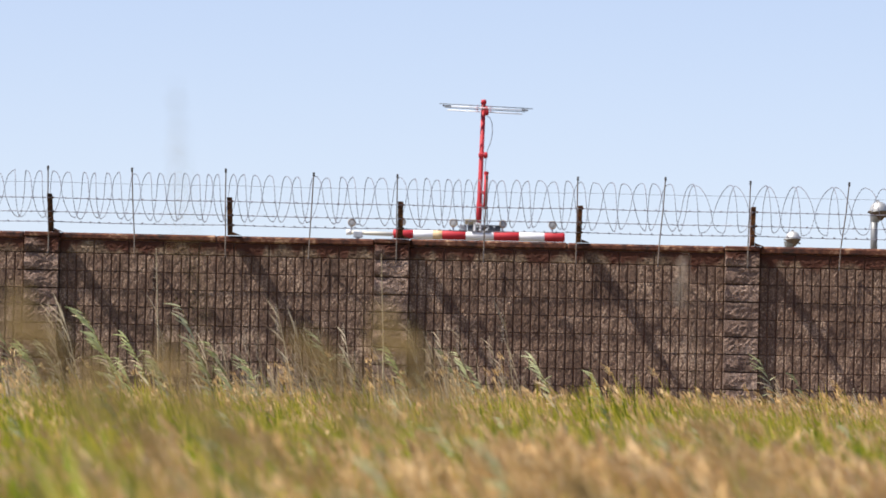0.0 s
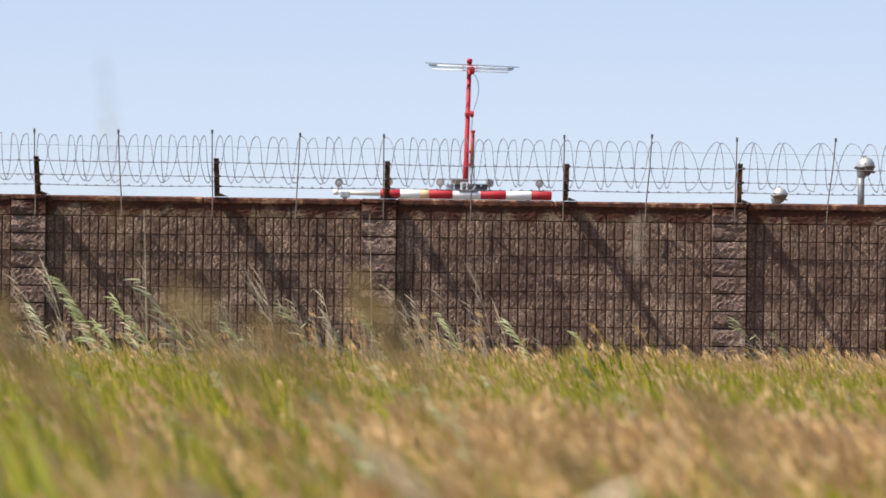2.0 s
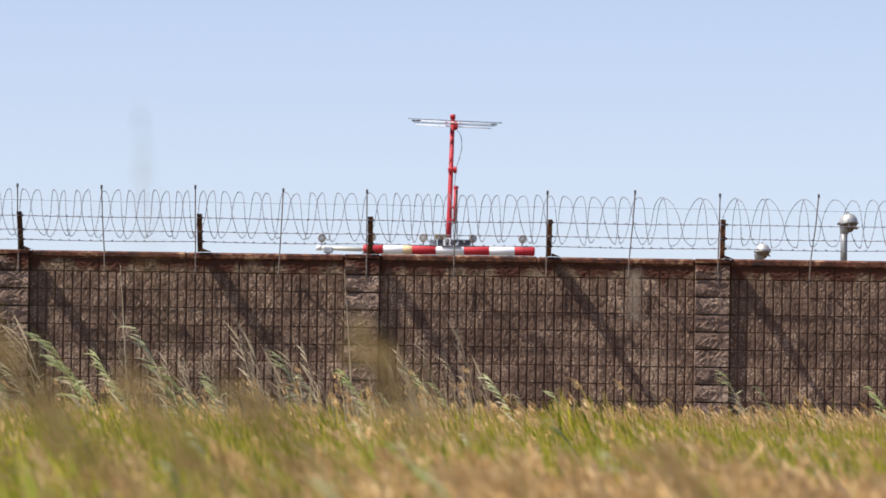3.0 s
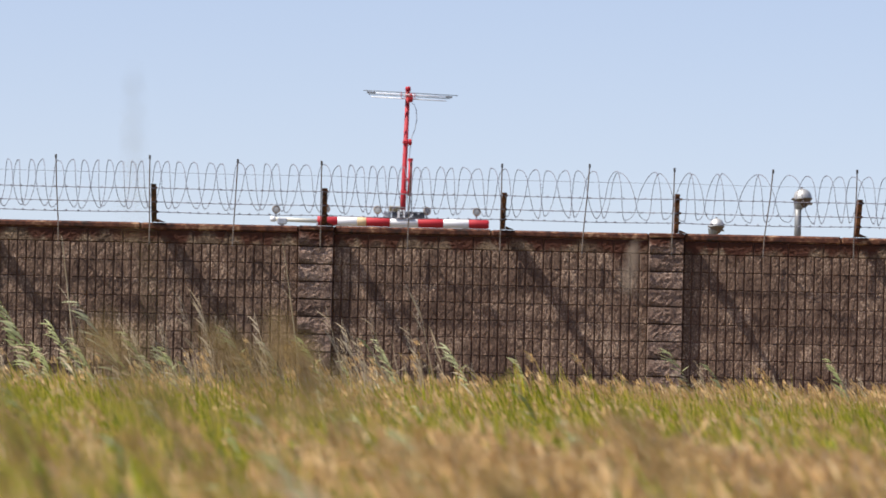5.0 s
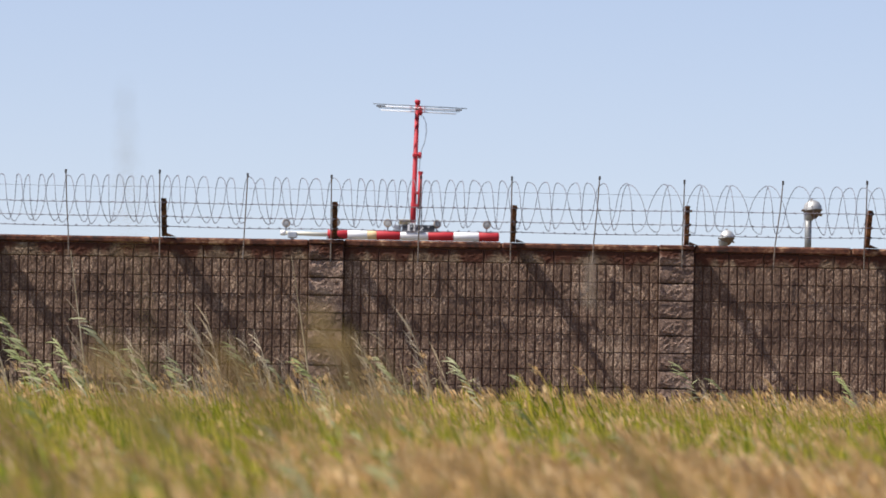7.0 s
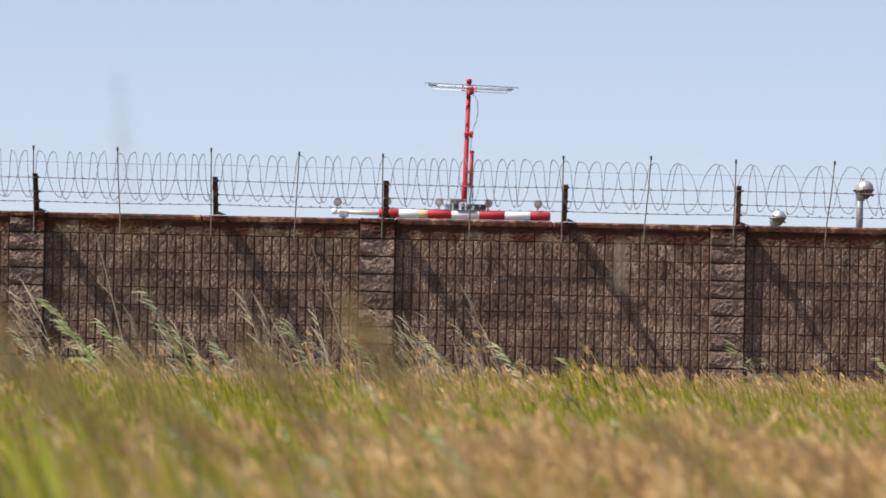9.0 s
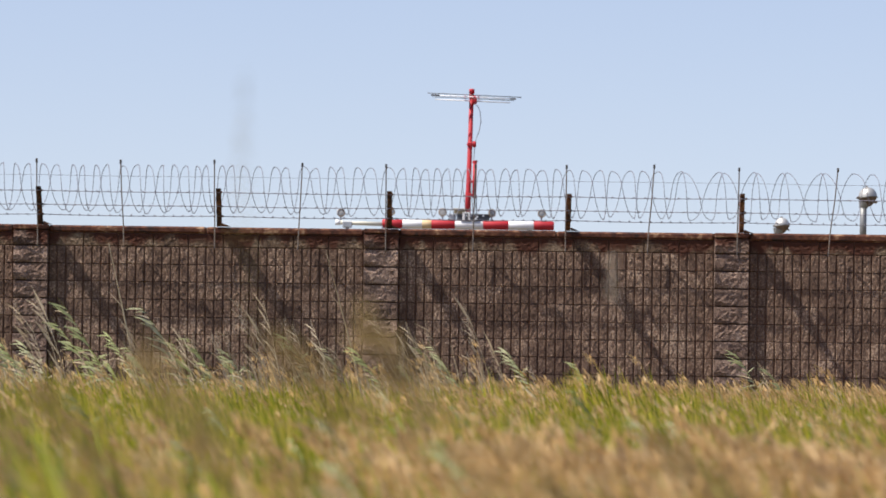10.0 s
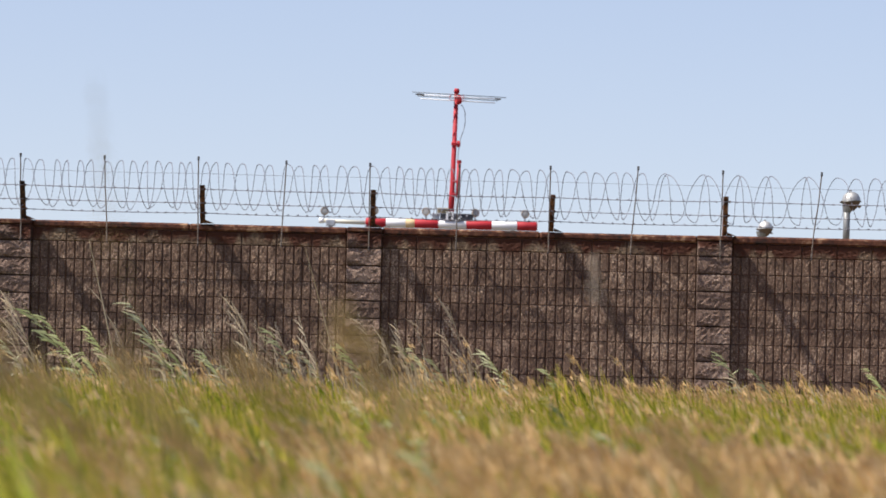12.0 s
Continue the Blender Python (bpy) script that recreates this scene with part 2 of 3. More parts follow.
# ---- ground ----
WALL_Y, WALL_TOP = 60.0, 2.4
YS = [-2500, -400, -60, 0, 20, 40, 58, 60.16, 60.2, 70, 85, 100, 200, 500, 2500]
XS = [-2500, -600, -100, -20, 0, 20, 100, 600, 2500]


def ground_height(y):
    return 0.0 if y < 60.18 else 2.2 + 0.01708 * (min(y, 100) - 60)


ground = Shape()
for y in YS:
    for x in XS:
        ground.v.append((x, y, ground_height(y)))
for j in range(len(YS) - 1):
    for i in range(len(XS) - 1):
        a = j * len(XS) + i
        ground.f.append((a, a + 1, a + 1 + len(XS), a + len(XS)))
tagged(new("ground", ground.mesh("ground", M_GROUND)), "dry brown soil under tall grass, raised behind the wall", "ground", kind="structure")

# ---- the wall ----
wall = Shape().box((-16, 60.012, 0.0), (16, 60.15, 2.388))
wall = tagged(new("wall_north", wall.mesh("wall_north", M_MORTAR)), "grey-brown ribbed split-face block wall with rust stains", "wall", kind="structure")
PILLARS = [-0.994 + 4.0 * k for k in range(-4, 5)]
COURSE_TOP = 2.16


def rough_patch(shape, x0, x1, z0, z1, nx, nz, front, back, rough, rng, cut=0.008, bed=None, swell=0.0):
    """One split stone face: an uneven grid whose rim drops to the joint."""
    n = len(shape.v)
    xs = [x0, x0 + cut] + [x0 + cut + (x1 - x0 - 2 * cut) * i / (nx - 1) for i in range(1, nx - 1)] + [x1 - cut, x1]
    bed = bed or cut
    zs = [z0, z0 + bed] + [z0 + bed + (z1 - z0 - 2 * bed) * i / (nz - 1) for i in range(1, nz - 1)] + [z1 - bed, z1]
    for j, z in enumerate(zs):
        for i, x in enumerate(xs):
            rim = i in (0, len(xs) - 1) or j in (0, len(zs) - 1)
            edge = i in (1, len(xs) - 2) or j in (1, len(zs) - 2)
            up, across = (z - z0) / (z1 - z0), (x - x0) / (x1 - x0)
            belly = swell * (math.sin(math.pi * up) ** 0.7) * (0.5 + 0.5 * math.sin(5 * across + 40 * swell)) * (1.4 - up)
            y = back if rim else front - belly + rng.uniform(-rough, rough) * (0.6 if edge else 1.0)
            jx, jz = (0, 0) if rim or edge else (rng.uniform(-0.007, 0.007), rng.uniform(-0.012, 0.012))
            shape.v.append((x + jx, y, z + jz))
    for j in range(len(zs) - 1):
        for i in range(len(xs) - 1):
            a = n + j * len(xs) + i
            b, c, d = a + 1, a + 1 + len(xs), a + len(xs)
            shape.f += [(a, b, c), (a, c, d)] if rng.random() < 0.5 else [(a, b, d), (b, c, d)]


def ribbed_block(seed):
    rng = random.Random(seed)
    s = Shape()
    for c in range(4):
        tilt = rng.uniform(-0.004, 0.004)
        rough_patch(s, c * 0.1 + 0.006 + rng.uniform(-0.003, 0.002), c * 0.1 + 0.094 + rng.uniform(-0.002, 0.003), 0.002, 0.198, 4, 6, -0.008 + tilt, 0.007, 0.0042, rng, 0.008, 0.0045)
    return s.mesh("block", M_BLOCK)


def cap_block(seed):
    rng = random.Random(seed)
    s = Shape()
    rough_patch(s, 0.004, 0.396, 0.003, 0.15, 11, 6, -0.006, 0.009, 0.0045, rng)
    return s.mesh("cap_block", M_CAP)


def pillar_block(seed, h=0.2):
    rng = random.Random(seed)
    s = Shape()
    rough_patch(s, 0.002, 0.398, 0.004, h - 0.004, 13, 8, -0.08, 0.01, 0.006, rng, 0.006, 0.005, rng.uniform(0.004, 0.045))
    return s.mesh("pillar_block", M_PILLAR)


# ---- things on and behind the wall ----
POSTS = [-6.93, -4.885, -2.844, -0.904, 1.135, 3.115, 5.18, 7.2]
POST_H = 0.425


def lean_out(z):
    """How far the fence line hangs out at a height above the coping."""
    return 59.955 - 0.41 * z / POST_H if z > 0 else 59.955


def fence_post(x, seed):
    rng = random.Random(seed)
    root = thing("fence_post", (x, 59.955, WALL_TOP), "rusty angle-iron post leaning out from the coping", "fence post", "fence posts on the wall")
    s = Shape()
    h, out, w = POST_H + rng.uniform(-0.015, 0.015), -0.41, 0.06 if x < 0 else 0.05
    top = rng.uniform(-0.012, 0.012)
    n = 0
    for a, b, c, d in ((-w / 2, w / 2, 0.0, 0.012), (-w / 2, -w / 2 + 0.014, 0.012, 0.2)):
        n = len(s.v)
        for z, o, t in ((0, 0, 0), (h, out, top)):
            s.v += [(a + t, c + o, z), (b + t, c + o, z), (b + t, d + o, z), (a + t, d + o, z)]
        s.f += [tuple(n + i for i in q) for q in ((0, 1, 5, 4), (1, 2, 6, 5), (2, 3, 7, 6), (3, 0, 4, 7), (4, 5, 6, 7), (3, 2, 1, 0))]
    part("angle_bar", s, M_RUST, root)
    f = Shape()
    f.v += [(0.03, 0.0, 0.0), (0.13, 0.0, 0.0), (0.03, 0.0, 0.04), (0.03, 0.05, 0.0), (0.13, 0.05, 0.0), (0.03, 0.05, 0.04)]
    f.f += [(0, 1, 2), (5, 4, 3), (0, 3, 4, 1), (1, 4, 5, 2), (2, 5, 3, 0)]
    part("gusset", f, M_RUST, root)
    for z in (0.38, 0.225, 0.115):
        part("clip", Shape().box((w / 2 - 0.006, -0.41 * z / POST_H - 0.02, z - 0.012), (w / 2 + 0.014, -0.41 * z / POST_H + 0.02, z + 0.014), 0.003), M_RUST, root)
    return root


def fence_rod(x, foot, seed):
    rng = random.Random(seed)
    root = thing("wire_rod", (x, 59.94, WALL_TOP), "thin grey steel rod holding the razor wire", "rod", "rods on the wall")
    top = 0.735 + rng.uniform(-0.02, 0.02)
    pts = [(foot, -0.03, -0.26), (foot * 0.8, -0.03, 0.0), (foot * 0.3, -0.22, 0.4), (0, -0.29, top)]
    part("bar", Shape().tube(pts, 0.007, 6), M_STRAP, root)
    part("tip", Shape().box((-0.012, -0.305, top - 0.035), (0.012, -0.275, top + 0.012), 0.003), M_DARK, root)
    return root


def barbed_wire(z, seed, radius=0.0045, barbs=True, back=0.0):
    rng = random.Random(seed)
    root = thing("barbed_wire", (0, lean_out(z) - 0.012 + back, WALL_TOP + z), "taut weathered barbed wire strand along the wall", "barbed wire", "wire strands")
    pts = []
    for a, b in zip(POSTS[:-1], POSTS[1:]):
        sag = rng.uniform(0.004, 0.014)
        pts += [(a + (b - a) * i / 10, 0, -sag * 4 * (i / 10) * (1 - i / 10)) for i in range(10)]
    pts.append((POSTS[-1], 0, 0))
    part("strand", Shape().tube(pts, radius, 5), M_WIRE, root)
    if barbs:
        s = Shape()
        x = POSTS[0] + 0.1
        while x < POSTS[-1] - 0.1:
            a = rng.uniform(0, 3.1)
            dx, dz = 0.012 * math.cos(a), 0.013
            s.tube([(x - dx, 0, -dz - 0.004), (x + dx, 0, dz - 0.004)], 0.003, 4)
            s.tube([(x - 0.008, 0, 0.0), (x + 0.012, 0, -0.004)], 0.0055, 5)
            x += rng.uniform(0.1, 0.14)
        tagged(part("barb", s, M_WIRE, root), kind="stuff")
    return root


def razor_coil(x0, x1, seed):
    """Concertina: uneven loops clipped together in pairs, below as a rule and above where it is pulled wide."""
    rng = random.Random(seed)
    root = thing("razor_wire", (0, 59.72, WALL_TOP + 0.412), "coiled grey razor wire stretched along the wall top", "razor wire", "razor wire coils")
    tops = [x0]
    while tops[-1] < x1:
        x = tops[-1]
        pitch = 0.215 if 2.3 < x < 4.3 else 0.17 if x > 0.9 or x < -4.3 else 0.146
        tops.append(x + pitch * rng.uniform(0.7, 1.3))
    lows = [(a + b) / 2 + rng.uniform(-0.02, 0.02) for a, b in zip(tops[:-1], tops[1:])]
    steps, r = 14, 0.272
    s = Shape()
    for strand in (0, 1):
        pts = []
        for k in range(strand, len(tops) - 4, 2):
            wide = 2.3 < tops[k] < 4.3
            # clipped to the other strand below, or above where the coil is pulled wide
            pull = rng.uniform(0.25, 1.0)
            low = tops[k + 1] if wide else lows[k + 1 - strand] * pull + tops[k + 1] * (1 - pull)
            a, b = ((lows[q - strand] * 0.8 + tops[q] * 0.2) if 2.3 < tops[q] < 4.3 else tops[q] for q in (k, k + 2))
            rise, fall = r + rng.uniform(-0.014, 0.01), r + rng.uniform(-0.02, 0.014)
            for u0, u1, way in ((a, low, 1), (low, b, -1)):
                for i in range(steps):
                    th = math.pi * i / steps
                    z = way * math.cos(th)
                    bulge = 0.10 * (u1 - u0) * math.sin(2 * th) * 0.5 * (1 + (-z if wide else z))
                    pts.append((u0 + (u1 - u0) * i / steps + bulge, -0.9 * r * math.sin(th) * way, z * (rise if z > 0 else fall)))
        part("coil", Shape().tube(pts, 0.0032, 5), M_WIRE, root)
        for i in range(1, len(pts) - 1):
            p, way = Vector(pts[i]), (Vector(pts[i + 1]) - Vector(pts[i])).normalized()
            side = way.cross(Vector((0, 1, 0)))
            if side.length < 0.1:
                continue
            side.normalize()
            q = p + way * 0.02
            s.tube([q - side * 0.009, q + side * 0.009], [0.0025, 0.0025], 4)
    tagged(part("blade", s, M_WIRE, root), kind="stuff")
    return root


# ---- the antenna and lights behind the wall ----
AY = 100.0
AZ0 = ground_height(AY)
SIZE = 0.8333  # the antenna's parts are drawn a fifth larger than they are


def striped_beam():
    root = thing("striped_beam", (0, AY, AZ0), "red and white striped barrier beam on short feet", "barrier")
    root.scale = (SIZE,) * 3
    z = 0.372
    cuts = [(-1.97, -1.51, M_RED), (-1.51, -1.06, M_WHITE), (-1.06, -0.85, M_TAN), (-0.85, -0.31, M_RED), (-0.31, 0.33, M_WHITE),
            (0.33, 0.91, M_RED), (0.91, 1.49, M_WHITE), (1.49, 1.93, M_RED)]
    for a, b, m in cuts:
        s = Shape().tube([(a, 0, z), (a + 0.012, 0, z), (b - 0.012, 0, z), (b, 0, z)], [0.100, 0.107, 0.107, 0.100], 16)
        part("segment", s, m, root, {M_RED.name: "glossy red painted segment", M_WHITE.name: "white painted segment"}.get(m.name, "faded tan band"), True)
    part("end_cap", Shape().tube([(1.93, 0, z), (1.95, 0, z)], 0.09, 16), M_RED, root)
    part("joint_ring", Shape().tube([(1.70, 0, z), (1.715, 0, z)], 0.113, 16), M_RED, root)
    for x in (-1.5, 0.05, 1.4):
        part("foot", Shape().box((x - 0.05, -0.1, 0), (x + 0.05, 0.1, z - 0.09), 0.01), M_POLE, root)
    return root


def white_pipe():
    root = thing("pipe", (0, AY - 0.04, AZ0), "cream pipe lying level beside the striped beam", "pipe")
    root.scale = (SIZE,) * 3
    part("tube", Shape().tube([(-3.02, 0, 0.39), (-1.93, 0, 0.36)], 0.047, 12), M_CREAM, root, "", True)
    part("collar", Shape().tube([(-3.04, 0, 0.39), (-2.93, 0, 0.388)], 0.062, 12), M_WHITE, root, "white end collar", True)
    part("clamp", Shape().box((-2.88, -0.08, 0.27), (-2.66, 0.08, 0.42), 0.02), M_LIGHTGREY, root, "pale grey clamp")
    part("foot", Shape().box((-2.82, -0.05, 0), (-2.72, 0.05, 0.27), 0.01), M_LIGHTGREY, root)
    part("end_foot", Shape().box((-1.99, -0.05, 0), (-1.95, 0.05, 0.33), 0.01), M_LIGHTGREY, root)
    return root


def antenna():
    root = thing("antenna_mast", (0, AY, AZ0), "tall red mast with a horizontal rod antenna", "antenna")
    root.scale = (SIZE,) * 3
    base, top = (-0.03, 0.0, 0.43), (0.035, 0.0, 3.40)

    def on(z):
        k = (z - base[2]) / (top[2] - base[2])
        return base[0] + (top[0] - base[0]) * k

    part("mast", Shape().tube([base, (on(1.1), 0, 1.1), (on(1.14), 0, 1.14), top], [0.066, 0.066, 0.056, 0.05], 14), M_RED, root, "", True)
    part("mast_cap", Shape().tube([(on(3.38), 0, 3.38), (on(3.46), 0, 3.46), (on(3.48), 0, 3.48)], [0.062, 0.062, 0.045], 14), M_RED, root, "", True)
    part("head_clamp", Shape().box((0.03, -0.11, 3.12), (0.155, 0.08, 3.32), 0.03), M_RED, root)
    part("head_knob", Shape().tube([(0.10, -0.15, 3.24), (0.10, -0.05, 3.24)], 0.06, 12), M_RED, root)
    part("middle_clamp", Shape().box((-0.06, -0.09, 2.16), (0.07, 0.09, 2.26), 0.02), M_RED, root)
    part("middle_knob", Shape().tube([(0.07, -0.02, 2.21), (0.13, -0.02, 2.21), (0.15, -0.02, 2.21)], [0.075, 0.075, 0.05], 12), M_RED, root)
    side_pole = part("side_pole", Shape().tube([(0.118, -0.07, 0.98), (0.128, -0.07, 1.80)], 0.045, 12), M_RED, root, "", True)
    part("side_cap", Shape().tube([(0.128, -0.07, 1.78), (0.128, -0.07, 1.84)], 0.056, 12), M_RED, side_pole)
    for z in (1.02, 1.32):
        part("spacer", Shape().box((0.0, -0.09, z), (0.11, 0.03, z + 0.07), 0.012), M_RED, root)
    # rods: half length left, right, height, depth
    for i, (a, b, z, y) in enumerate(((-0.98, 1.17, 3.335, -0.06), (-0.90, 1.05, 3.29, -0.14), (-0.86, 1.0, 3.25, -0.22), (-0.80, 0.92, 3.205, 0.05))):
        tilt = 0.035
        pts = [(a, y, z - tilt * a), ((a + b) / 2, y, z - tilt * (a + b) / 2), (b, y, z - tilt * b)]
        pale = i in (1, 3)
        rod = part("antenna_rod", Shape().tube(pts, 0.0115 if pale else 0.0085, 8), M_WHITE if pale else M_DARK, root, "white rod" if pale else "dark metal rod", True)
        if i == 1:
            part("rod_sleeve", Shape().tube([(a, y, z - tilt * a), (a + 0.2, y, z - tilt * (a + 0.2))], 0.018, 8), M_DARK, rod, "dark sleeve")
            part("rod_sleeve", Shape().tube([(b - 0.14, y, z - tilt * (b - 0.14)), (b, y, z - tilt * b)], 0.018, 8), M_DARK, rod, "dark sleeve")
    for x in (-0.12, 0.19):
        part("rod_bridge", Shape().box((x, -0.23, 3.20 - 0.035 * x), (x + 0.012, 0.06, 3.34 - 0.035 * x), 0.003), M_RED, root)
    cab = [(0.13, -0.05, 3.10), (0.18, -0.05, 3.08), (0.235, -0.05, 2.95), (0.25, -0.05, 2.72), (0.21, -0.05, 2.5), (0.14, -0.05, 2.32), (0.11, -0.05, 2.05), (0.10, -0.05, 1.85), (0.10, 0.07, 1.7), (0.10, 0.07, 1.2), (0.2, 0.06, 0.5)]
    part("cable", Shape().tube(cab, 0.009, 6), M_CABLE, root, "thin grey cable", True)
    part("feed_rod", Shape().tube([(0.17, 0.02, 0.45), (0.175, 0.02, 1.04)], 0.009, 6), M_GREY, root)
    part("base_plate", Shape().box((-0.2, -0.12, 0.465), (0.25, 0.2, 0.49), 0.01), M_GREY, root)
    part("white_bracket", Shape().box((-0.14, -0.22, 0.47), (-0.09, -0.19, 0.66), 0.006).box((-0.14, -0.22, 0.62), (0.02, -0.19, 0.66), 0.006).box((-0.01, -0.22, 0.47), (0.03, -0.19, 0.66), 0.006), M_WHITE, root, "white steel bracket")
    part("strut", Shape().tube([(0.08, -0.22, 0.44), (0.22, -0.22, 0.56)], 0.014, 6), M_LIGHTGREY, root)
    return root


def cabinet(x0, x1, z0, z1, mat, label):
    root = thing("equipment_box", (SIZE * (x0 + x1) / 2, AY + 0.04, AZ0 + SIZE * z0), label, "equipment box", "boxes at the mast foot")
    root.scale = (SIZE,) * 3
    w, h = (x1 - x0) / 2, z1 - z0
    part("body", Shape().box((-w, -0.12, 0), (w, 0.12, h * 0.8), 0.012), mat, root)
    lid = part("lid", Shape().box((-w - 0.012, -0.135, h * 0.8), (w + 0.012, 0.135, h), 0.01), mat, root)
    part("latch", Shape().box((-0.02, -0.15, h * 0.55), (0.02, -0.12, h * 0.85), 0.004), M_LIGHTGREY, lid)
    return root


def approach_light():
    root = thing("approach_light", (0, 0, 0), "round weathered approach light on a short stem", "runway light", "lights on the beam")
    m = pose(0, 0, 0.2, 78, 0, 12)
    housing = part("housing", Shape().lathe([(0.0, -0.11), (0.05, -0.10), (0.09, -0.05), (0.105, 0.0), (0.105, 0.03), (0.088, 0.035)], m), M_LIGHTGREY, root, "", True)
    part("ring", Shape().lathe([(0.088, 0.03), (0.108, 0.02), (0.112, 0.04), (0.09, 0.05), (0.085, 0.03)], m), M_BRASS, housing, "brownish lamp ring", True)
    part("lens", Shape().lathe([(0.087, 0.03), (0.05, 0.042), (0.0, 0.046)], m), M_LENS, housing, "dull glass lens", True)
    part("stem", Shape().tube([(0, 0, 0), (0, 0.01, 0.11)], 0.022, 8), M_LIGHTGREY, root)
    part("yoke", Shape().box((-0.04, -0.03, 0.09), (0.04, 0.05, 0.115), 0.006), M_LIGHTGREY, root)
    return root


def floodlight(x, y, z, size, pole_foot, turn, label):
    root = thing("flood_light", (x, y, pole_foot), label, "runway light", "lights behind the wall")
    h = z - pole_foot
    m = pose(0, 0, h, -10, -5, turn) @ Matrix.Scale(size, 4)
    dome = part("dome", Shape().lathe([(0.0, 0.5), (0.1, 0.495), (0.25, 0.44), (0.40, 0.32), (0.48, 0.14), (0.50, 0.0), (0.49, -0.07)], m, 28), M_STEEL, root, "shiny pale metal dome", True)
    part("rim", Shape().lathe([(0.49, -0.06), (0.53, -0.07), (0.53, -0.1), (0.48, -0.11)], m, 28), M_POLE, root, "", True)
    part("bowl", Shape().lathe([(0.49, -0.1), (0.42, -0.22), (0.27, -0.40), (0.14, -0.52), (0.0, -0.55)], m, 28), M_BRONZE, root, "tarnished brown underside", True)
    for turned in (1, -1):
        visor = part("visor", Shape().box((0.36, -0.2, -0.2), (0.58, 0.2, -0.15), 0.01), M_BRONZE, root)
        visor.matrix_basis = m @ pose(0, 0, 0, 0, 22 if turned > 0 else -16, 0 if turned > 0 else 180)
    part("crown", Shape().lathe([(0.0, 0.60), (0.07, 0.59), (0.09, 0.48)], m, 12), M_POLE, dome)
    part("pole", Shape().tube([(-0.07, 0, 0), (-0.07, 0, h - 0.3 * size)], 0.055, 12), M_POLE, root, "", True)
    part("collar", Shape().tube([(-0.07, 0, h - 0.6 * size), (-0.05, 0, h - 0.3 * size)], [0.065, 0.1], 12), M_POLE, root)
    return root


for i, x in enumerate(POSTS):
    fence_post(x, 10 + i)
    fence_rod(x - 0.04 + 0.012 * math.sin(i * 2.1), 0.0, 40 + i)
for i, x in enumerate((-5.95, -3.96, -1.895, 0.07, 2.10, 4.185, 6.2)):
    fence_rod(x, (0.02, 0.03, -0.05, -0.02, -0.06, -0.08, 0.0)[i], 70 + i)
for i, z in enumerate((0.38, 0.225, 0.115)):
    barbed_wire(z, 3 + i)
barbed_wire(0.56, 9, 0.002, False, 0.275)
razor_coil(-7.4, 7.4, 5)

striped_beam()
white_pipe()
antenna()
cabinet(-0.45, -0.29, 0.475, 0.62, M_LIGHTGREY, "pale grey metal box at the mast foot")
cabinet(-0.27, 0.16, 0.475, 0.62, M_GREY, "dark grey metal box at the mast foot")
cabinet(0.19, 0.48, 0.475, 0.62, M_GREY, "dark grey metal box with a flat lid")
cabinet(-0.34, -0.08, 0.625, 0.74, M_OLIVE, "small olive brown box at the mast foot")
lamp = approach_light()
lamp.location, lamp.scale = (-2.92 * SIZE, AY - 0.02, AZ0 + 0.43 * SIZE), (SIZE * 0.86,) * 3
for x, z, turn in ((-1.78, 0.47, 6), (-0.60, 0.47, -10), (0.52, 0.47, 20), (1.66, 0.47, 0)):
    copy_thing(lamp, pose(x * SIZE, AY - 0.02, AZ0 + z * SIZE, 0, 0, turn))
GY = ground_height(85)
floodlight(6.45, 85, 3.455, 0.30, GY, 8, "silver domed runway light on a grey pole")
floodlight(5.07, 85, 2.975, 0.24, GY, -6, "silver domed runway light just above the wall")


# ---- grass and reeds ----
def blade_arrays(n, w, d, h0, h1, lean, width, rng):
    """n curved leaves rooted in a w by d plot, leaning down the wind."""
    x, y = rng.uniform(-w / 2, w / 2, n), rng.uniform(-d / 2, d / 2, n)
    h = rng.uniform(h0, h1, n) * (0.8 + 0.3 * rng.random(n))
    az = np.pi + rng.normal(0, 0.55, n)
    ln = np.clip(rng.normal(lean, lean * 0.45, n), 0.02, 1.2)
    wd = width * rng.uniform(0.6, 1.3, n)
    fa = rng.uniform(-1.0, 1.0, n)
    cols = []
    for s, k in ((0.0, 1.0), (0.4, 1.0), (0.75, 0.7), (1.0, 0.08)):
        o = ln * h * s ** 1.7
        px, py = x + np.cos(az) * o, y + np.sin(az) * o
        pz = h * s * (1 - 0.28 * ln * s)
        for sign in (-0.5, 0.5):
            cols.append(np.stack([px + sign * wd * k * np.cos(fa), py + sign * wd * k * np.sin(fa), pz], -1))
    v = np.stack(cols, 1).reshape(-1, 3)
    q = np.array([[0, 1, 3, 2], [2, 3, 5, 4], [4, 5, 7, 6]])
    f = (np.arange(n)[:, None, None] * 8 + q[None]).reshape(-1, 4)
    tips = np.stack([x + np.cos(az) * ln * h, y + np.sin(az) * ln * h, h * (1 - 0.28 * ln)], -1)
    return v, f, tips, az, ln


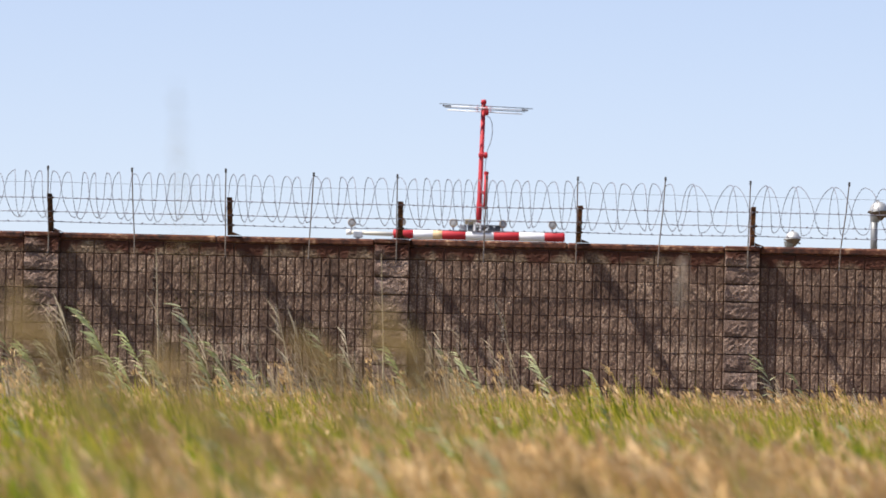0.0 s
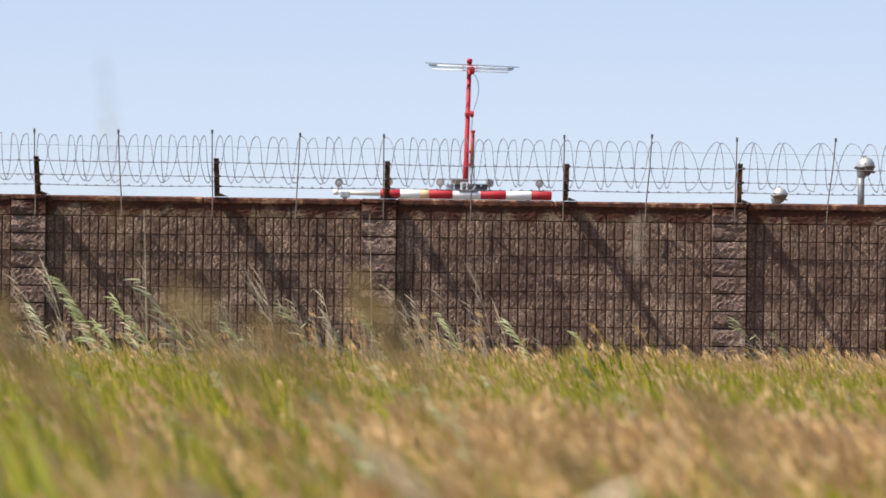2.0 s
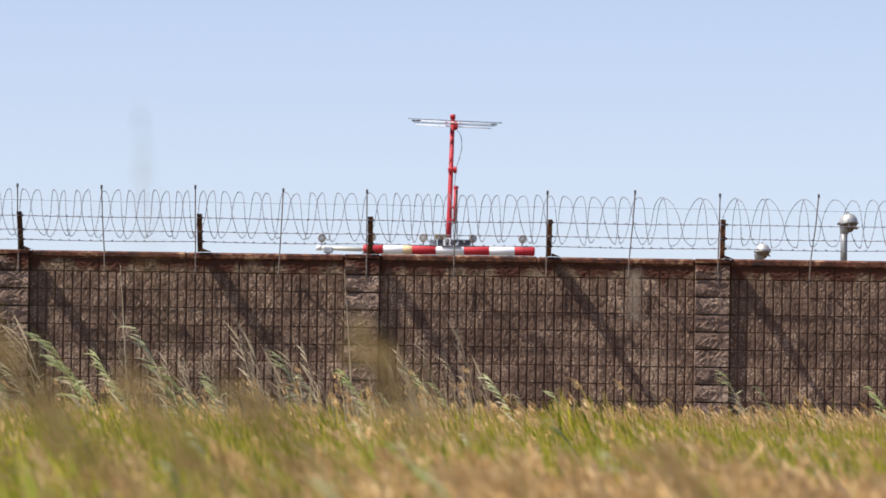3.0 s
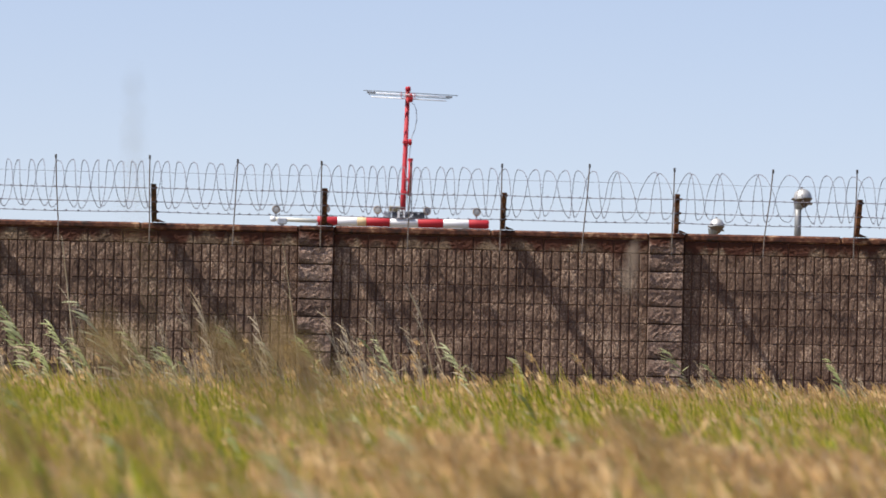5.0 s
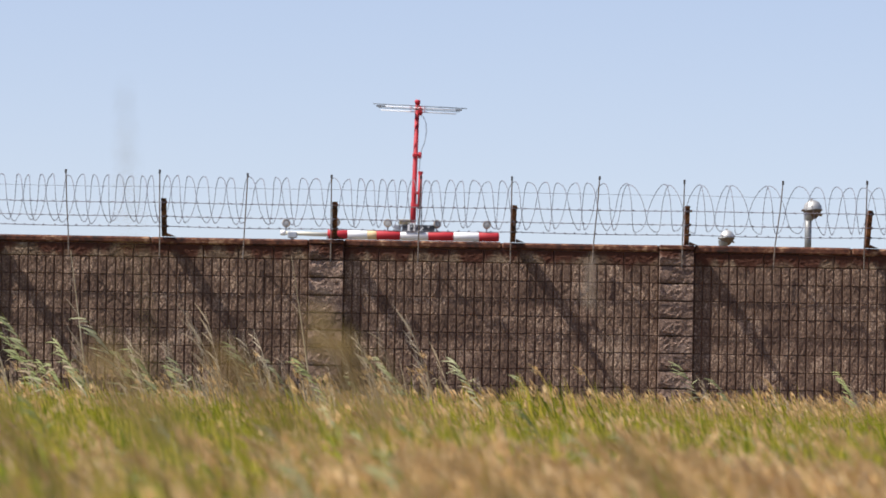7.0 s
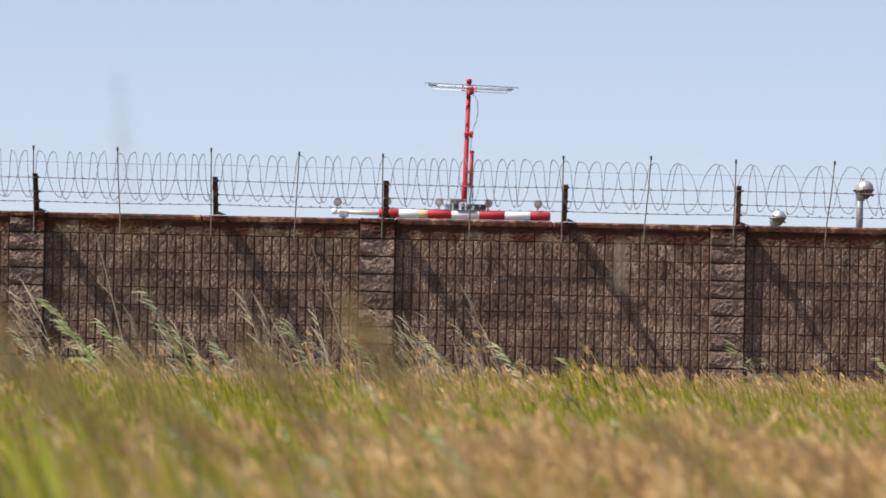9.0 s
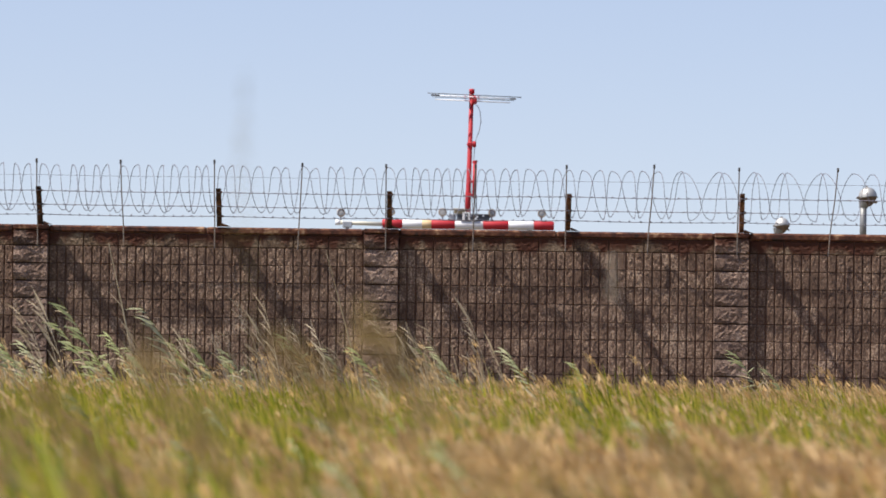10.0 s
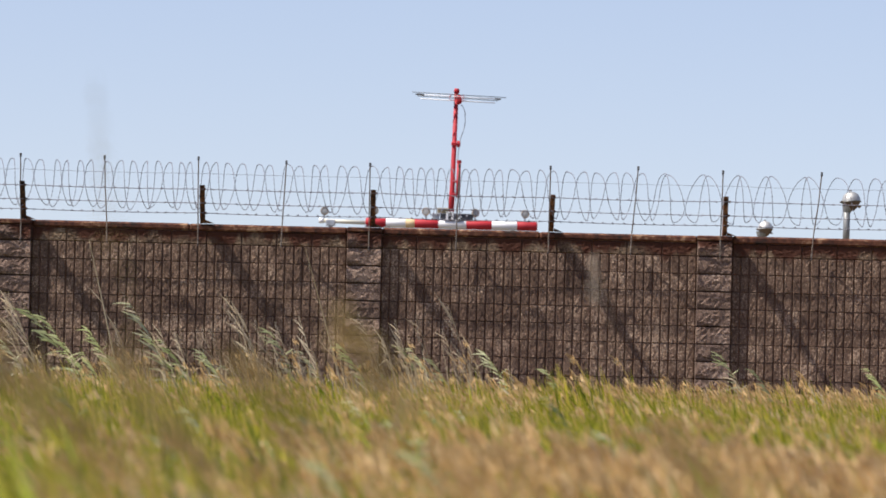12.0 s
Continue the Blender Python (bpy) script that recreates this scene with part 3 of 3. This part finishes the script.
def head_arrays(tips, az, ln, per, length, size, rng):
    """Seed heads: small husks round the last stretch of a stalk."""
    n = len(tips)
    s = rng.uniform(0, 1, (n, per))
    way = np.stack([np.cos(az) * 0.55, np.sin(az) * 0.55, np.full(n, 0.8)], -1)
    c = tips[:, None] + way[:, None] * (s[..., None] - 0.3) * length + rng.normal(0, size * 0.6, (n, per, 3))
    c[..., 2] -= (s ** 2) * length * 0.35
    c = c.reshape(-1, 3)
    m = len(c)
    a = rng.normal(0, 1, (m, 3)) * 0.2 + np.repeat(way, per, 0)
    a /= np.linalg.norm(a, axis=1)[:, None]
    b = np.cross(a, rng.normal(0, 1, (m, 3)) + np.array([0, 1.5, 0]))
    b /= np.linalg.norm(b, axis=1)[:, None]
    L = size * rng.uniform(0.8, 1.8, m)[:, None]
    W = L * 0.15
    v = np.stack([c - a * L, c + b * W, c + a * L, c - b * W], 1).reshape(-1, 3)
    return v, np.arange(m * 4).reshape(-1, 4)


def plot_mesh(name, seed, n, w, d, h0, h1, lean, width, mat, heads=0, per=10, head_len=0.16, head_size=0.018):
    rng = np.random.default_rng(seed)
    v, f, tips, az, ln = blade_arrays(n, w, d, h0, h1, lean, width, rng)
    split = len(f)
    if heads:
        v2, f2 = head_arrays(tips[:heads], az[:heads], ln[:heads], per, head_len, head_size, rng)
        f = np.concatenate([f, f2 + len(v)])
        v = np.concatenate([v, v2])
    me = bpy.data.meshes.new(name)
    me.from_pydata(v, [], f)
    me.materials.append(mat)
    me.materials.append(M_HEAD)
    ids = np.zeros(len(f), dtype=np.int32)
    ids[split:] = 1
    me.polygons.foreach_set("material_index", ids)
    return me


PLOT_W, PLOT_D = 2.0, 2.6
GREEN_PLOTS = [plot_mesh("grass_plot", 100 + i, 1500, PLOT_W + 0.5, PLOT_D + 0.5, 0.44, 0.72, 0.3, 0.018, M_GREEN, 20, 8) for i in range(4)]
STRAW_PLOTS = [plot_mesh("straw_plot", 200 + i, 1300, PLOT_W + 0.5, PLOT_D + 0.5, 0.44, 0.72, 0.34, 0.016, M_STRAW, 120, 10, 0.18, 0.03) for i in range(4)]
WIDE_GREEN = [plot_mesh("wide_grass_plot", 240 + i, 850, PLOT_W + 0.5, PLOT_D + 0.5, 0.44, 0.82, 0.45, 0.032, M_GREEN, 16, 14, 0.22, 0.035) for i in range(4)]
WIDE_STRAW = [plot_mesh("wide_straw_plot", 260 + i, 800, PLOT_W + 0.5, PLOT_D + 0.5, 0.44, 0.80, 0.42, 0.025, M_STRAW, 190, 20, 0.28, 0.04) for i in range(4)]
grass_plots, reeds = [], []
plot_rng = random.Random(21)
y = 12.0
while y < 59.4:
    half = 0.0843 * y * 1.12 + 1.0
    cols = max(2, math.ceil(2 * half / PLOT_W))
    for c in range(cols):
        x = -half + PLOT_W * (c + 0.5) + plot_rng.uniform(-0.2, 0.2)
        for layer in range(2):
            u = x / half
            straw = 0.16 + 0.25 * u
            if y < 26:
                straw += 0.2 - (0.15 if u < -0.3 else 0) + (0.14 if u > 0.25 and y < 25 else 0)
            elif y > 50:
                straw += 0.55 if u > 0.1 else 0.3
            elif u > 0.0:
                straw = 0.07
            if u < -0.1 and y < 40:
                straw *= 0.6
            dry = plot_rng.random() < straw
            near = y < 33
            kind = (WIDE_STRAW if near else STRAW_PLOTS) if dry else (WIDE_GREEN if near else GREEN_PLOTS)
            py = min(y + plot_rng.uniform(-0.4, 0.4), 58.3)
            name = "straw_grass" if dry else "green_grass"
            ob = new(name, kind[plot_rng.randrange(4)])
            ob.location = (x + plot_rng.uniform(-0.2, 0.2), py, 0)
            tagged(ob, "dense straw-coloured seeding grass leaning in the wind" if dry else "dense yellow-green grass leaning in the wind", "grass", "grass of the field", "stuff")
            grass_plots.append(ob)
    y += PLOT_D


# tall seeding grass close before the camera, straw-coloured towards the open side
NEAR_STRAW = [plot_mesh("near_straw_plot", 220 + i, 230, 1.5, 1.6, 0.70, 1.06, 0.45, 0.014, M_STRAW, 105, 22, 0.30, 0.03) for i in range(3)]
NEAR_GREEN = [plot_mesh("near_grass_plot", 230 + i, 170, 1.5, 1.6, 0.70, 1.04, 0.45, 0.026, M_GREEN, 8, 16, 0.26, 0.03) for i in range(3)]
y = 13.0
while y < 26.0:
    half = 0.0843 * y * 1.05 + 0.4
    x = -half + plot_rng.uniform(0, 0.6)
    while x < half:
        u = x / half
        close = y < 19.5
        dry = plot_rng.random() < (0.5 + 0.3 * u if close else 0.9)
        if plot_rng.random() < (0.5 if close else 0.82) and (u < 0.25 if close else u > 0.1):
            ob = new("straw_grass" if dry else "green_grass", (NEAR_STRAW if dry else NEAR_GREEN)[plot_rng.randrange(3)])
            k = (1.35 - (0.0222 if close else 0.0205) * y) / 1.05 * plot_rng.uniform(0.9, 1.02)
            ob.location, ob.scale = (x, y + plot_rng.uniform(-0.5, 0.5), 0), (k, k, k)
            tagged(ob, "tall straw-coloured seeding grass leaning in the wind" if dry else "tall yellow-green grass leaning in the wind", "grass", "grass of the field", "stuff")
            grass_plots.append(ob)
        x += 1.25
    y += 1.4


# the field goes on round the camera and to both sides, thinner
EDGE_PLOTS = [plot_mesh("edge_plot", 290 + i, 330, PLOT_W + 0.6, PLOT_D + 0.6, 0.44, 0.74, 0.4, 0.034, M_GREEN if i < 3 else M_STRAW, 20, 8, 0.2, 0.035) for i in range(5)]
y = -6.0
while y < 59.4:
    inner = 0.0843 * y * 1.12 + 1.0 if y > 11 else 0.0
    for c in range(-6, 6):
        x = PLOT_W * (c + 0.5)
        if abs(x) < inner + 0.6 or (abs(x) < 1.6 and -2.5 < y < 2.5):
            continue
        ob = new("field_grass", EDGE_PLOTS[plot_rng.randrange(5)])
        ob.location = (x + plot_rng.uniform(-0.2, 0.2), min(y, 58.2), 0)
        tagged(ob, "dense yellow-green grass leaning in the wind", "grass", "grass of the field", "stuff")
        grass_plots.append(ob)
    y += PLOT_D

# trodden lower grass where the camera stands
stand_rng = random.Random(77)
for x in (-1.0, 1.0):
    for y in (-1.9, 0.2, 2.1):
        ob = new("field_grass", EDGE_PLOTS[stand_rng.randrange(5)])
        ob.location, ob.scale = (x + stand_rng.uniform(-0.2, 0.2), y, 0), (0.8, 0.8, 0.8)
        tagged(ob, "short trodden yellow-green grass", "grass", "grass of the field", "stuff")
        grass_plots.append(ob)

TUFTS = [plot_mesh("tuft", 280 + i, 70, 0.5, 0.5, 0.66, 1.0, 0.3, 0.018, M_GREEN if i % 3 else M_STRAW, 6, 10, 0.16, 0.03) for i in range(6)]
for i in range(64):
    y = plot_rng.uniform(42, 57.5) if i < 44 else plot_rng.uniform(18, 36)
    half = 0.0843 * y * 1.05
    x = plot_rng.uniform(-half, half * 0.1) if plot_rng.random() < 0.62 else plot_rng.uniform(-half, half)
    ob = new("grass_tuft", TUFTS[plot_rng.randrange(6)])
    k = plot_rng.uniform(0.72, 0.96)
    ob.location, ob.scale = (x, y, 0), (k, k, k)
    tagged(ob, "taller tuft of green and yellow grass", "grass", "taller tufts", "stuff")
    grass_plots.append(ob)


for i in range(22):
    x = plot_rng.uniform(-0.1, 1.9) if i < 8 else plot_rng.uniform(-4.5, 4.5)
    ob = new("grass_tuft", TUFTS[(1, 2, 4, 5)[plot_rng.randrange(4)]])
    k = plot_rng.uniform(0.85, 1.06) if i < 8 else plot_rng.uniform(0.75, 0.95)
    ob.location, ob.scale = (x, plot_rng.uniform(43, 53), 0), (k, k, k)
    tagged(ob, "taller tuft of green and yellow grass", "grass", "taller tufts", "stuff")
    grass_plots.append(ob)
BROAD_TUFTS = [plot_mesh("broad_tuft", 296 + i, 26, 0.35, 0.35, 0.62, 0.95, 0.45, 0.042, M_LEAF) for i in range(4)]
for i in range(30):
    y = plot_rng.uniform(16, 30)
    half = 0.0843 * y * 1.02
    ob = new("broad_leaf_tuft", BROAD_TUFTS[plot_rng.randrange(4)])
    k = plot_rng.uniform(0.8, 1.06)
    ob.location, ob.scale = (plot_rng.uniform(-half, half), y, 0), (k, k, k)
    tagged(ob, "tuft of broad green leaves in the near grass", "grass", "taller tufts", "stuff")
    grass_plots.append(ob)
for i in range(5):
    y = plot_rng.uniform(11, 16)
    u = plot_rng.uniform(-1, -0.15)
    ob = new("broad_leaf_tuft", BROAD_TUFTS[plot_rng.randrange(4)])
    k = (1.35 - 0.019 * y) / 0.88 * plot_rng.uniform(0.92, 1.05)
    ob.location, ob.scale = (u * 0.0843 * y, y, 0), (k, k, k)
    tagged(ob, "tall tuft of broad bright green leaves close to the camera", "grass", "taller tufts", "stuff")
    grass_plots.append(ob)
TALL_LEAF = plot_mesh("tall_leaf_tuft", 310, 7, 0.22, 0.2, 1.05, 1.3, 0.22, 0.034, M_GREEN)
for bearing, y in ((-3.3, 13.0), (-4.2, 15.0), (-2.2, 16.5)):
    ob = new("tall_leaf_tuft", TALL_LEAF)
    ob.location = (y * math.tan(radians(bearing)) + 0.1, y, 0)
    k = 1.0 - 0.02 * (y - 13)
    ob.scale = (k, k, k)
    tagged(ob, "few tall yellow-green leaves standing above the grass", "grass", "taller tufts", "stuff")
    grass_plots.append(ob)
PALE_TUFTS = [plot_mesh("pale_tuft", 285 + i, 60, 0.6, 0.5, 0.6, 0.98, 0.22, 0.013, M_DRYREED, 14, 10, 0.12, 0.022) for i in range(3)]
for i in range(22):
    x = plot_rng.uniform(-4.9, 0.3) if i < 17 else plot_rng.uniform(0.3, 5.0)
    ob = new("pale_tuft", PALE_TUFTS[plot_rng.randrange(3)])
    k = plot_rng.uniform(0.85, 1.15) if i < 17 else plot_rng.uniform(0.7, 0.85)
    ob.location, ob.scale = (x, plot_rng.uniform(52, 57.5), 0), (k, k, k)
    tagged(ob, "pale dry tuft of grass before the wall", "grass", "taller tufts", "stuff")
    grass_plots.append(ob)


def reed(height, lean, leaves, plume, dry, seed, name="reed", label="", stem_r=0.006, plume_from=0.8, husks=170):
    """A reed bent down the wind: stem, long leaves streaming to one side, a plume."""
    rng = random.Random(seed)
    root = thing(name, (0, 0, 0), label, "reed", "reeds in the grass")

    def at(s):
        return Vector((-lean * height * s ** 1.4, 0.04 * height * math.sin(s * 2 + seed), height * s * (1 - 0.22 * lean * s)))

    part("stem", Shape().tube([at(i / 8) for i in range(9)], [stem_r * (1 - 0.75 * i / 8) for i in range(9)], 5), M_DRYREED if dry else M_STEM, root)
    for i in range(leaves):
        s = 0.4 + 0.55 * (i + rng.random() * 0.6) / leaves
        p = at(s)
        L = rng.uniform(0.07, 0.14) if dry else rng.uniform(0.14, 0.27) * (1.2 - 0.5 * s)
        side = -1 if rng.random() < 0.85 else 0.6
        yy = rng.uniform(-0.4, 0.4)
        rise = rng.uniform(0.9, 2.2) if dry else rng.uniform(0.1, 1.3)
        droop = rng.uniform(0.05, 0.45)
        pts = [p + Vector((side * L * k, yy * L * k, L * (rise * k - droop * k * k))) for k in (0, 0.25, 0.5, 0.75, 1.0)]
        wd = rng.uniform(0.013, 0.024) * (0.5 if dry else 1.0)
        part("leaf", Shape().leaf(pts, [wd * 0.6, wd, wd * 0.9, wd * 0.6, wd * 0.1], (0.45, 0.5, 0.75)), M_DRYREED if dry or rng.random() < 0.25 else M_REED, root)
    if plume:
        s = Shape()
        for i in range(int(husks * plume)):
            k = rng.random()
            p = at(plume_from + (1 - plume_from) * k) + Vector((-0.03 * (1 - k), 0, -0.02)) + Vector((rng.gauss(-0.012, 0.019), rng.gauss(0, 0.02), rng.gauss(-0.012, 0.019))) * (1.3 - k) * plume
            way = Vector(((-0.3 if dry else -0.7) + rng.gauss(0, 0.35), rng.gauss(0, 0.4), 0.6 + rng.gauss(0, 0.35))).normalized()
            L = rng.uniform(0.018, 0.045) * plume
            s.leaf([p, p + way * L * 0.5, p + way * L + Vector((0, 0, -0.008))], [0.002, 0.007, 0.001], (way.z, rng.uniform(-0.5, 0.5), -way.x))
        feather = part("plume", s, M_PALE if dry else M_PLUME, root, "feathery pale plume" if dry else "feathery brown plume")
        tagged(feather, kind="stuff")
    return root


GREEN_REEDS = [reed(1.5, 0.42, 18, 0, False, 300 + i, label="green leafy reed bent by the wind in the grass") for i in range(3)]
BROWN_REEDS = [reed(1.42, 0.46 + 0.06 * i, 2, 1.0 + 0.15 * i, False, 320 + i, label="reed with a brown feathery plume above the grass", plume_from=0.74 + 0.02 * i) for i in range(5)]
DRY_REEDS = [reed(1.15, 0.2, 7, 0.3, True, 340 + i, label="dry pale reed stalk near the wall") for i in range(4)]
for master in GREEN_REEDS + BROWN_REEDS + DRY_REEDS:
    reeds.append(master)
reed_rng = random.Random(5)


def plant(masters, x, y, scale):
    """Sow a copy of one of the reeds; the masters are used first."""
    for m in masters:
        if not m.get("sown"):
            m["sown"] = 1
            m.scale = (scale,) * 3
            m.location = (x, y, 0)
            return m
    m = masters[reed_rng.randrange(len(masters))]
    ob = copy_thing(m, pose(x, y, 0))
    ob.scale = (scale,) * 3
    reeds.append(ob)
    return ob


# green reeds before the wall
for x, y, k in ((-3.39, 53, 1.14), (-2.53, 53, 1.17), (-3.9, 50, 0.86), (-4.4, 53, 1.0), (-2.75, 51, 0.84), (-3.3, 56, 0.95), (-2.3, 54, 0.9), (-1.2, 53, 0.95), (-0.5, 51, 0.86),
                (0.9, 50, 0.85), (3.35, 55, 0.85), (3.55, 53, 0.75), (4.9, 55, 0.8), (-3.65, 56, 1.05), (-1.9, 52, 0.8), (0.3, 54, 0.75), (1.5, 53, 0.74)):
    plant(GREEN_REEDS, x, y, k)
# a low thicket of leafy shoots at the wall's foot
for i in range(20):
    x = reed_rng.uniform(-4.6, -1.2) if i < 15 else reed_rng.uniform(-1.2, 0.6)
    plant(GREEN_REEDS, x, reed_rng.uniform(53, 57), reed_rng.uniform(0.62, 0.88))
# and lower ones out in the field
for i in range(26):
    y = reed_rng.uniform(18, 40)
    u = reed_rng.uniform(-1, 1)
    plant(GREEN_REEDS, u * 0.085 * y, y, reed_rng.uniform(0.52, 0.7))
# dry stalks along the wall
for i in range(64):
    x = reed_rng.uniform(-5.4, 0.6) if i < 52 else reed_rng.uniform(0.6, 5.4)
    plant(DRY_REEDS, x, reed_rng.uniform(50, 58), reed_rng.uniform(0.8, 1.45) if x < 0.6 else reed_rng.uniform(0.65, 0.9))
# brown plumes in the middle and near field
for i in range(8):
    y = reed_rng.uniform(15, 34)
    u = reed_rng.uniform(-1, 0.35) if i < 6 else reed_rng.uniform(0.3, 1)
    plant(BROWN_REEDS, u * 0.085 * y + 0.25, y, (1.35 - 0.0185 * y) / 1.28 * reed_rng.uniform(0.72, 0.96))
# plumes that stand up close to the camera, far out of focus
NEAR_PLUMES = [reed(1.45, 0.58 + 0.08 * i, 1, 1.1, False, 360 + i, label="tall reed with a dense brown plume close to the camera", stem_r=0.0035, plume_from=0.86, husks=90) for i in range(3)]
near_plumes = []
for i, (bearing, y, tip) in enumerate(((-4.5, 7.5, 1.36), (-2.6, 8.0, 1.37), (-1.35, 9.0, 1.385), (-0.4, 8.5, 1.37), (-3.9, 9.5, 1.29), (2.9, 10.5, 1.22))):
    k = tip / 1.26
    x = y * math.tan(radians(bearing)) + (0.58 + 0.08 * (i % 3)) * 1.45 * k * 0.9
    ob = NEAR_PLUMES[i] if i < 3 else copy_thing(NEAR_PLUMES[i % 3], pose(x, y, 0))
    ob.location, ob.scale = (x, y, 0), (k, k, k)
    near_plumes.append(ob)

tall_stalk = reed(1.85, 0.06, 0, 0.25, False, 401, "tall_grass_stalk", "single tall thin pale grass stalk close to the camera", 0.002)
pale_plume = reed(1.68, 0.1, 0, 0.6, True, 402, "pale_reed", "reed with a pale plume standing clear of the grass", 0.0015, 0.9)

thin_stalks = [reed(2.2, 0.03, 2, 0.3, True, 410 + i, "dry_stalk", "tall thin dry stalk standing before the wall", 0.016) for i in range(2)]
for ob, x, y in zip(thin_stalks, (-1.0, -3.4), (57.5, 56.5)):
    ob.location = (x, y, 0)

# ---- the blocks of the wall ----
BLOCKS = [ribbed_block(500 + i) for i in range(10)]
CAPS = [cap_block(520 + i) for i in range(5)]
PILLAR_BLOCKS = [pillar_block(540 + i) for i in range(8)]
PILLAR_TOP = pillar_block(560, 0.18)
block_rng = random.Random(9)


def put(mesh, x, z, y=WALL_Y):
    ob = new(mesh.name.split(".")[0], mesh)
    ob.parent = wall
    ob.location = (x, y, z)


rest = Shape()
for px in PILLARS:
    for col in range(9):
        x = px + 0.2 + col * 0.4
        for row in range(11):
            z = COURSE_TOP - 0.2 * (row + 1)
            near = -6.2 < x < 5.8 and row < 9
            if near:
                put(BLOCKS[block_rng.randrange(10)], x, z)
            elif z > -0.1:
                n = len(rest.v)
                me = BLOCKS[block_rng.randrange(10)]
                rest.v += [(v.co.x + x, v.co.y + WALL_Y, v.co.z + z) for v in me.vertices]
                rest.f += [tuple(n + i for i in p.vertices) for p in me.polygons]
        put(CAPS[block_rng.randrange(5)], x, COURSE_TOP)
    for row in range(11):
        put(PILLAR_BLOCKS[block_rng.randrange(8)], px - 0.2, COURSE_TOP - 0.2 * (row + 1))
    put(PILLAR_TOP, px - 0.2, COURSE_TOP)
tagged(part("far_blocks", rest, M_BLOCK, wall), kind="stuff")
for px in PILLARS:
    for a, b in ((0.202, 1.998), (2.002, 3.798)):
        s = Shape().box((px + a, 59.978, 2.315 + block_rng.uniform(-0.004, 0.004)), (px + b, 60.16, 2.398 + block_rng.uniform(-0.006, 0.004)), 0.02)
        part("coping_slab", s, M_COPING, wall, "rust-stained concrete coping slab")
    s = Shape().box((px - 0.2, 59.905, 2.345), (px + 0.2, 60.16, 2.397 + block_rng.uniform(-0.004, 0.003)), 0.01)
    part("coping_slab", s, M_COPING, wall, "rust-stained concrete coping slab")


# ---- what moves ----
def wind(t, x, y):
    """Gusts that run over the field from right to left."""
    a = t * 2.1 + x * 0.5 - y * 0.13
    return 0.55 * math.sin(a) + 0.3 * math.sin(2.3 * a + 0.7 * y) + 0.25 * math.sin(t * 5.1 + 1.7 * x + y)


GUSTS = ((0, -0.9), (0.5, -0.4), (1.0, 0.3), (2.5, 0.2), (3.5, 0.0), (5.5, 0.1), (6.5, 0.5), (9.5, 0.8), (10.5, 0.6), (12, 0.8))


def gust(t):
    """How hard the wind blows over the whole field."""
    for (a, u), (b, v) in zip(GUSTS[:-1], GUSTS[1:]):
        if t <= b:
            return u + (v - u) * (t - a) / (b - a)
    return GUSTS[-1][1]


def motions():
    times = [0.4 * i for i in range(31)]
    for i, ob in enumerate(grass_plots):
        p = ob.location.copy()
        rows = []
        for t in times:
            g = wind(t, p.x, p.y + 3 * (i % 2))
            rows.append((t, pose(p.x - 0.025 * g, p.y, p.z, 0.6 * math.sin(t * 3 + i), -1.6 * g - 2.2 * gust(t), 0)))
        walk(ob, rows)
    times = [0.3 * i for i in range(41)]
    for i, ob in enumerate(reeds):
        p = ob.location.copy()
        turn = 30 * math.sin(i * 1.7)
        rows = []
        for t in times:
            g = wind(t + 0.37 * i, p.x * 2, p.y)
            rows.append((t, pose(p.x, p.y, 0, 1.5 * math.sin(t * 3.3 + i), -1 - 3.8 * g - 5 * gust(t), turn + 4 * math.sin(t * 2.2 + i))))
        walk(ob, rows)
    for i, ob in enumerate(near_plumes):
        p = ob.location.copy()
        rows = []
        for t in times:
            g = wind(t + 0.61 * i, p.x * 2, p.y)
            rows.append((t, pose(p.x, p.y, 0, math.sin(t * 3.3 + i), -1.8 * g - 1.2 * gust(t), 3 * math.sin(t * 2.2 + i))))
        walk(ob, rows)
    bends = ((0, 0), (1.5, 1), (2.5, -1), (4, -4), (5.5, -7), (6.5, -6), (8, -12), (9.5, -17), (10.5, -9), (12, -14))
    for i, ob in enumerate(thin_stalks):
        p = ob.location.copy()
        walk(ob, [(t, pose(p.x, p.y, 0, 0, a * (1 - 0.2 * i), 0)) for t, a in bends])
    # the two stalks that stand clear: seconds and lean in degrees
    walk(tall_stalk, [(t, pose(-0.39, 10, 0, 0, a, 0)) for t, a in ((0, -2.7), (0.5, -3.0), (1.0, -5.9), (1.5, -7.6), (2.5, -4.2), (3.5, -2.5), (4.5, -1.4), (5.5, -0.3), (6.5, -3.6), (7.0, -1.8), (8, -3.5), (9.0, -5.4), (9.5, -1.5), (10.0, 2.2), (10.5, -0.2), (11.0, -2.4), (11.5, -6.2), (12, -6.0))])
    walk(pale_plume, [(t, pose(0.85, 18, 0, 0, a, 0)) for t, a in ((0, 1), (1.5, -3.4), (2.5, -2), (4, 1), (5.5, 5), (6.5, -1), (8, -3), (9.5, -6), (10.5, -6.6), (12, -6.6))])


motions()
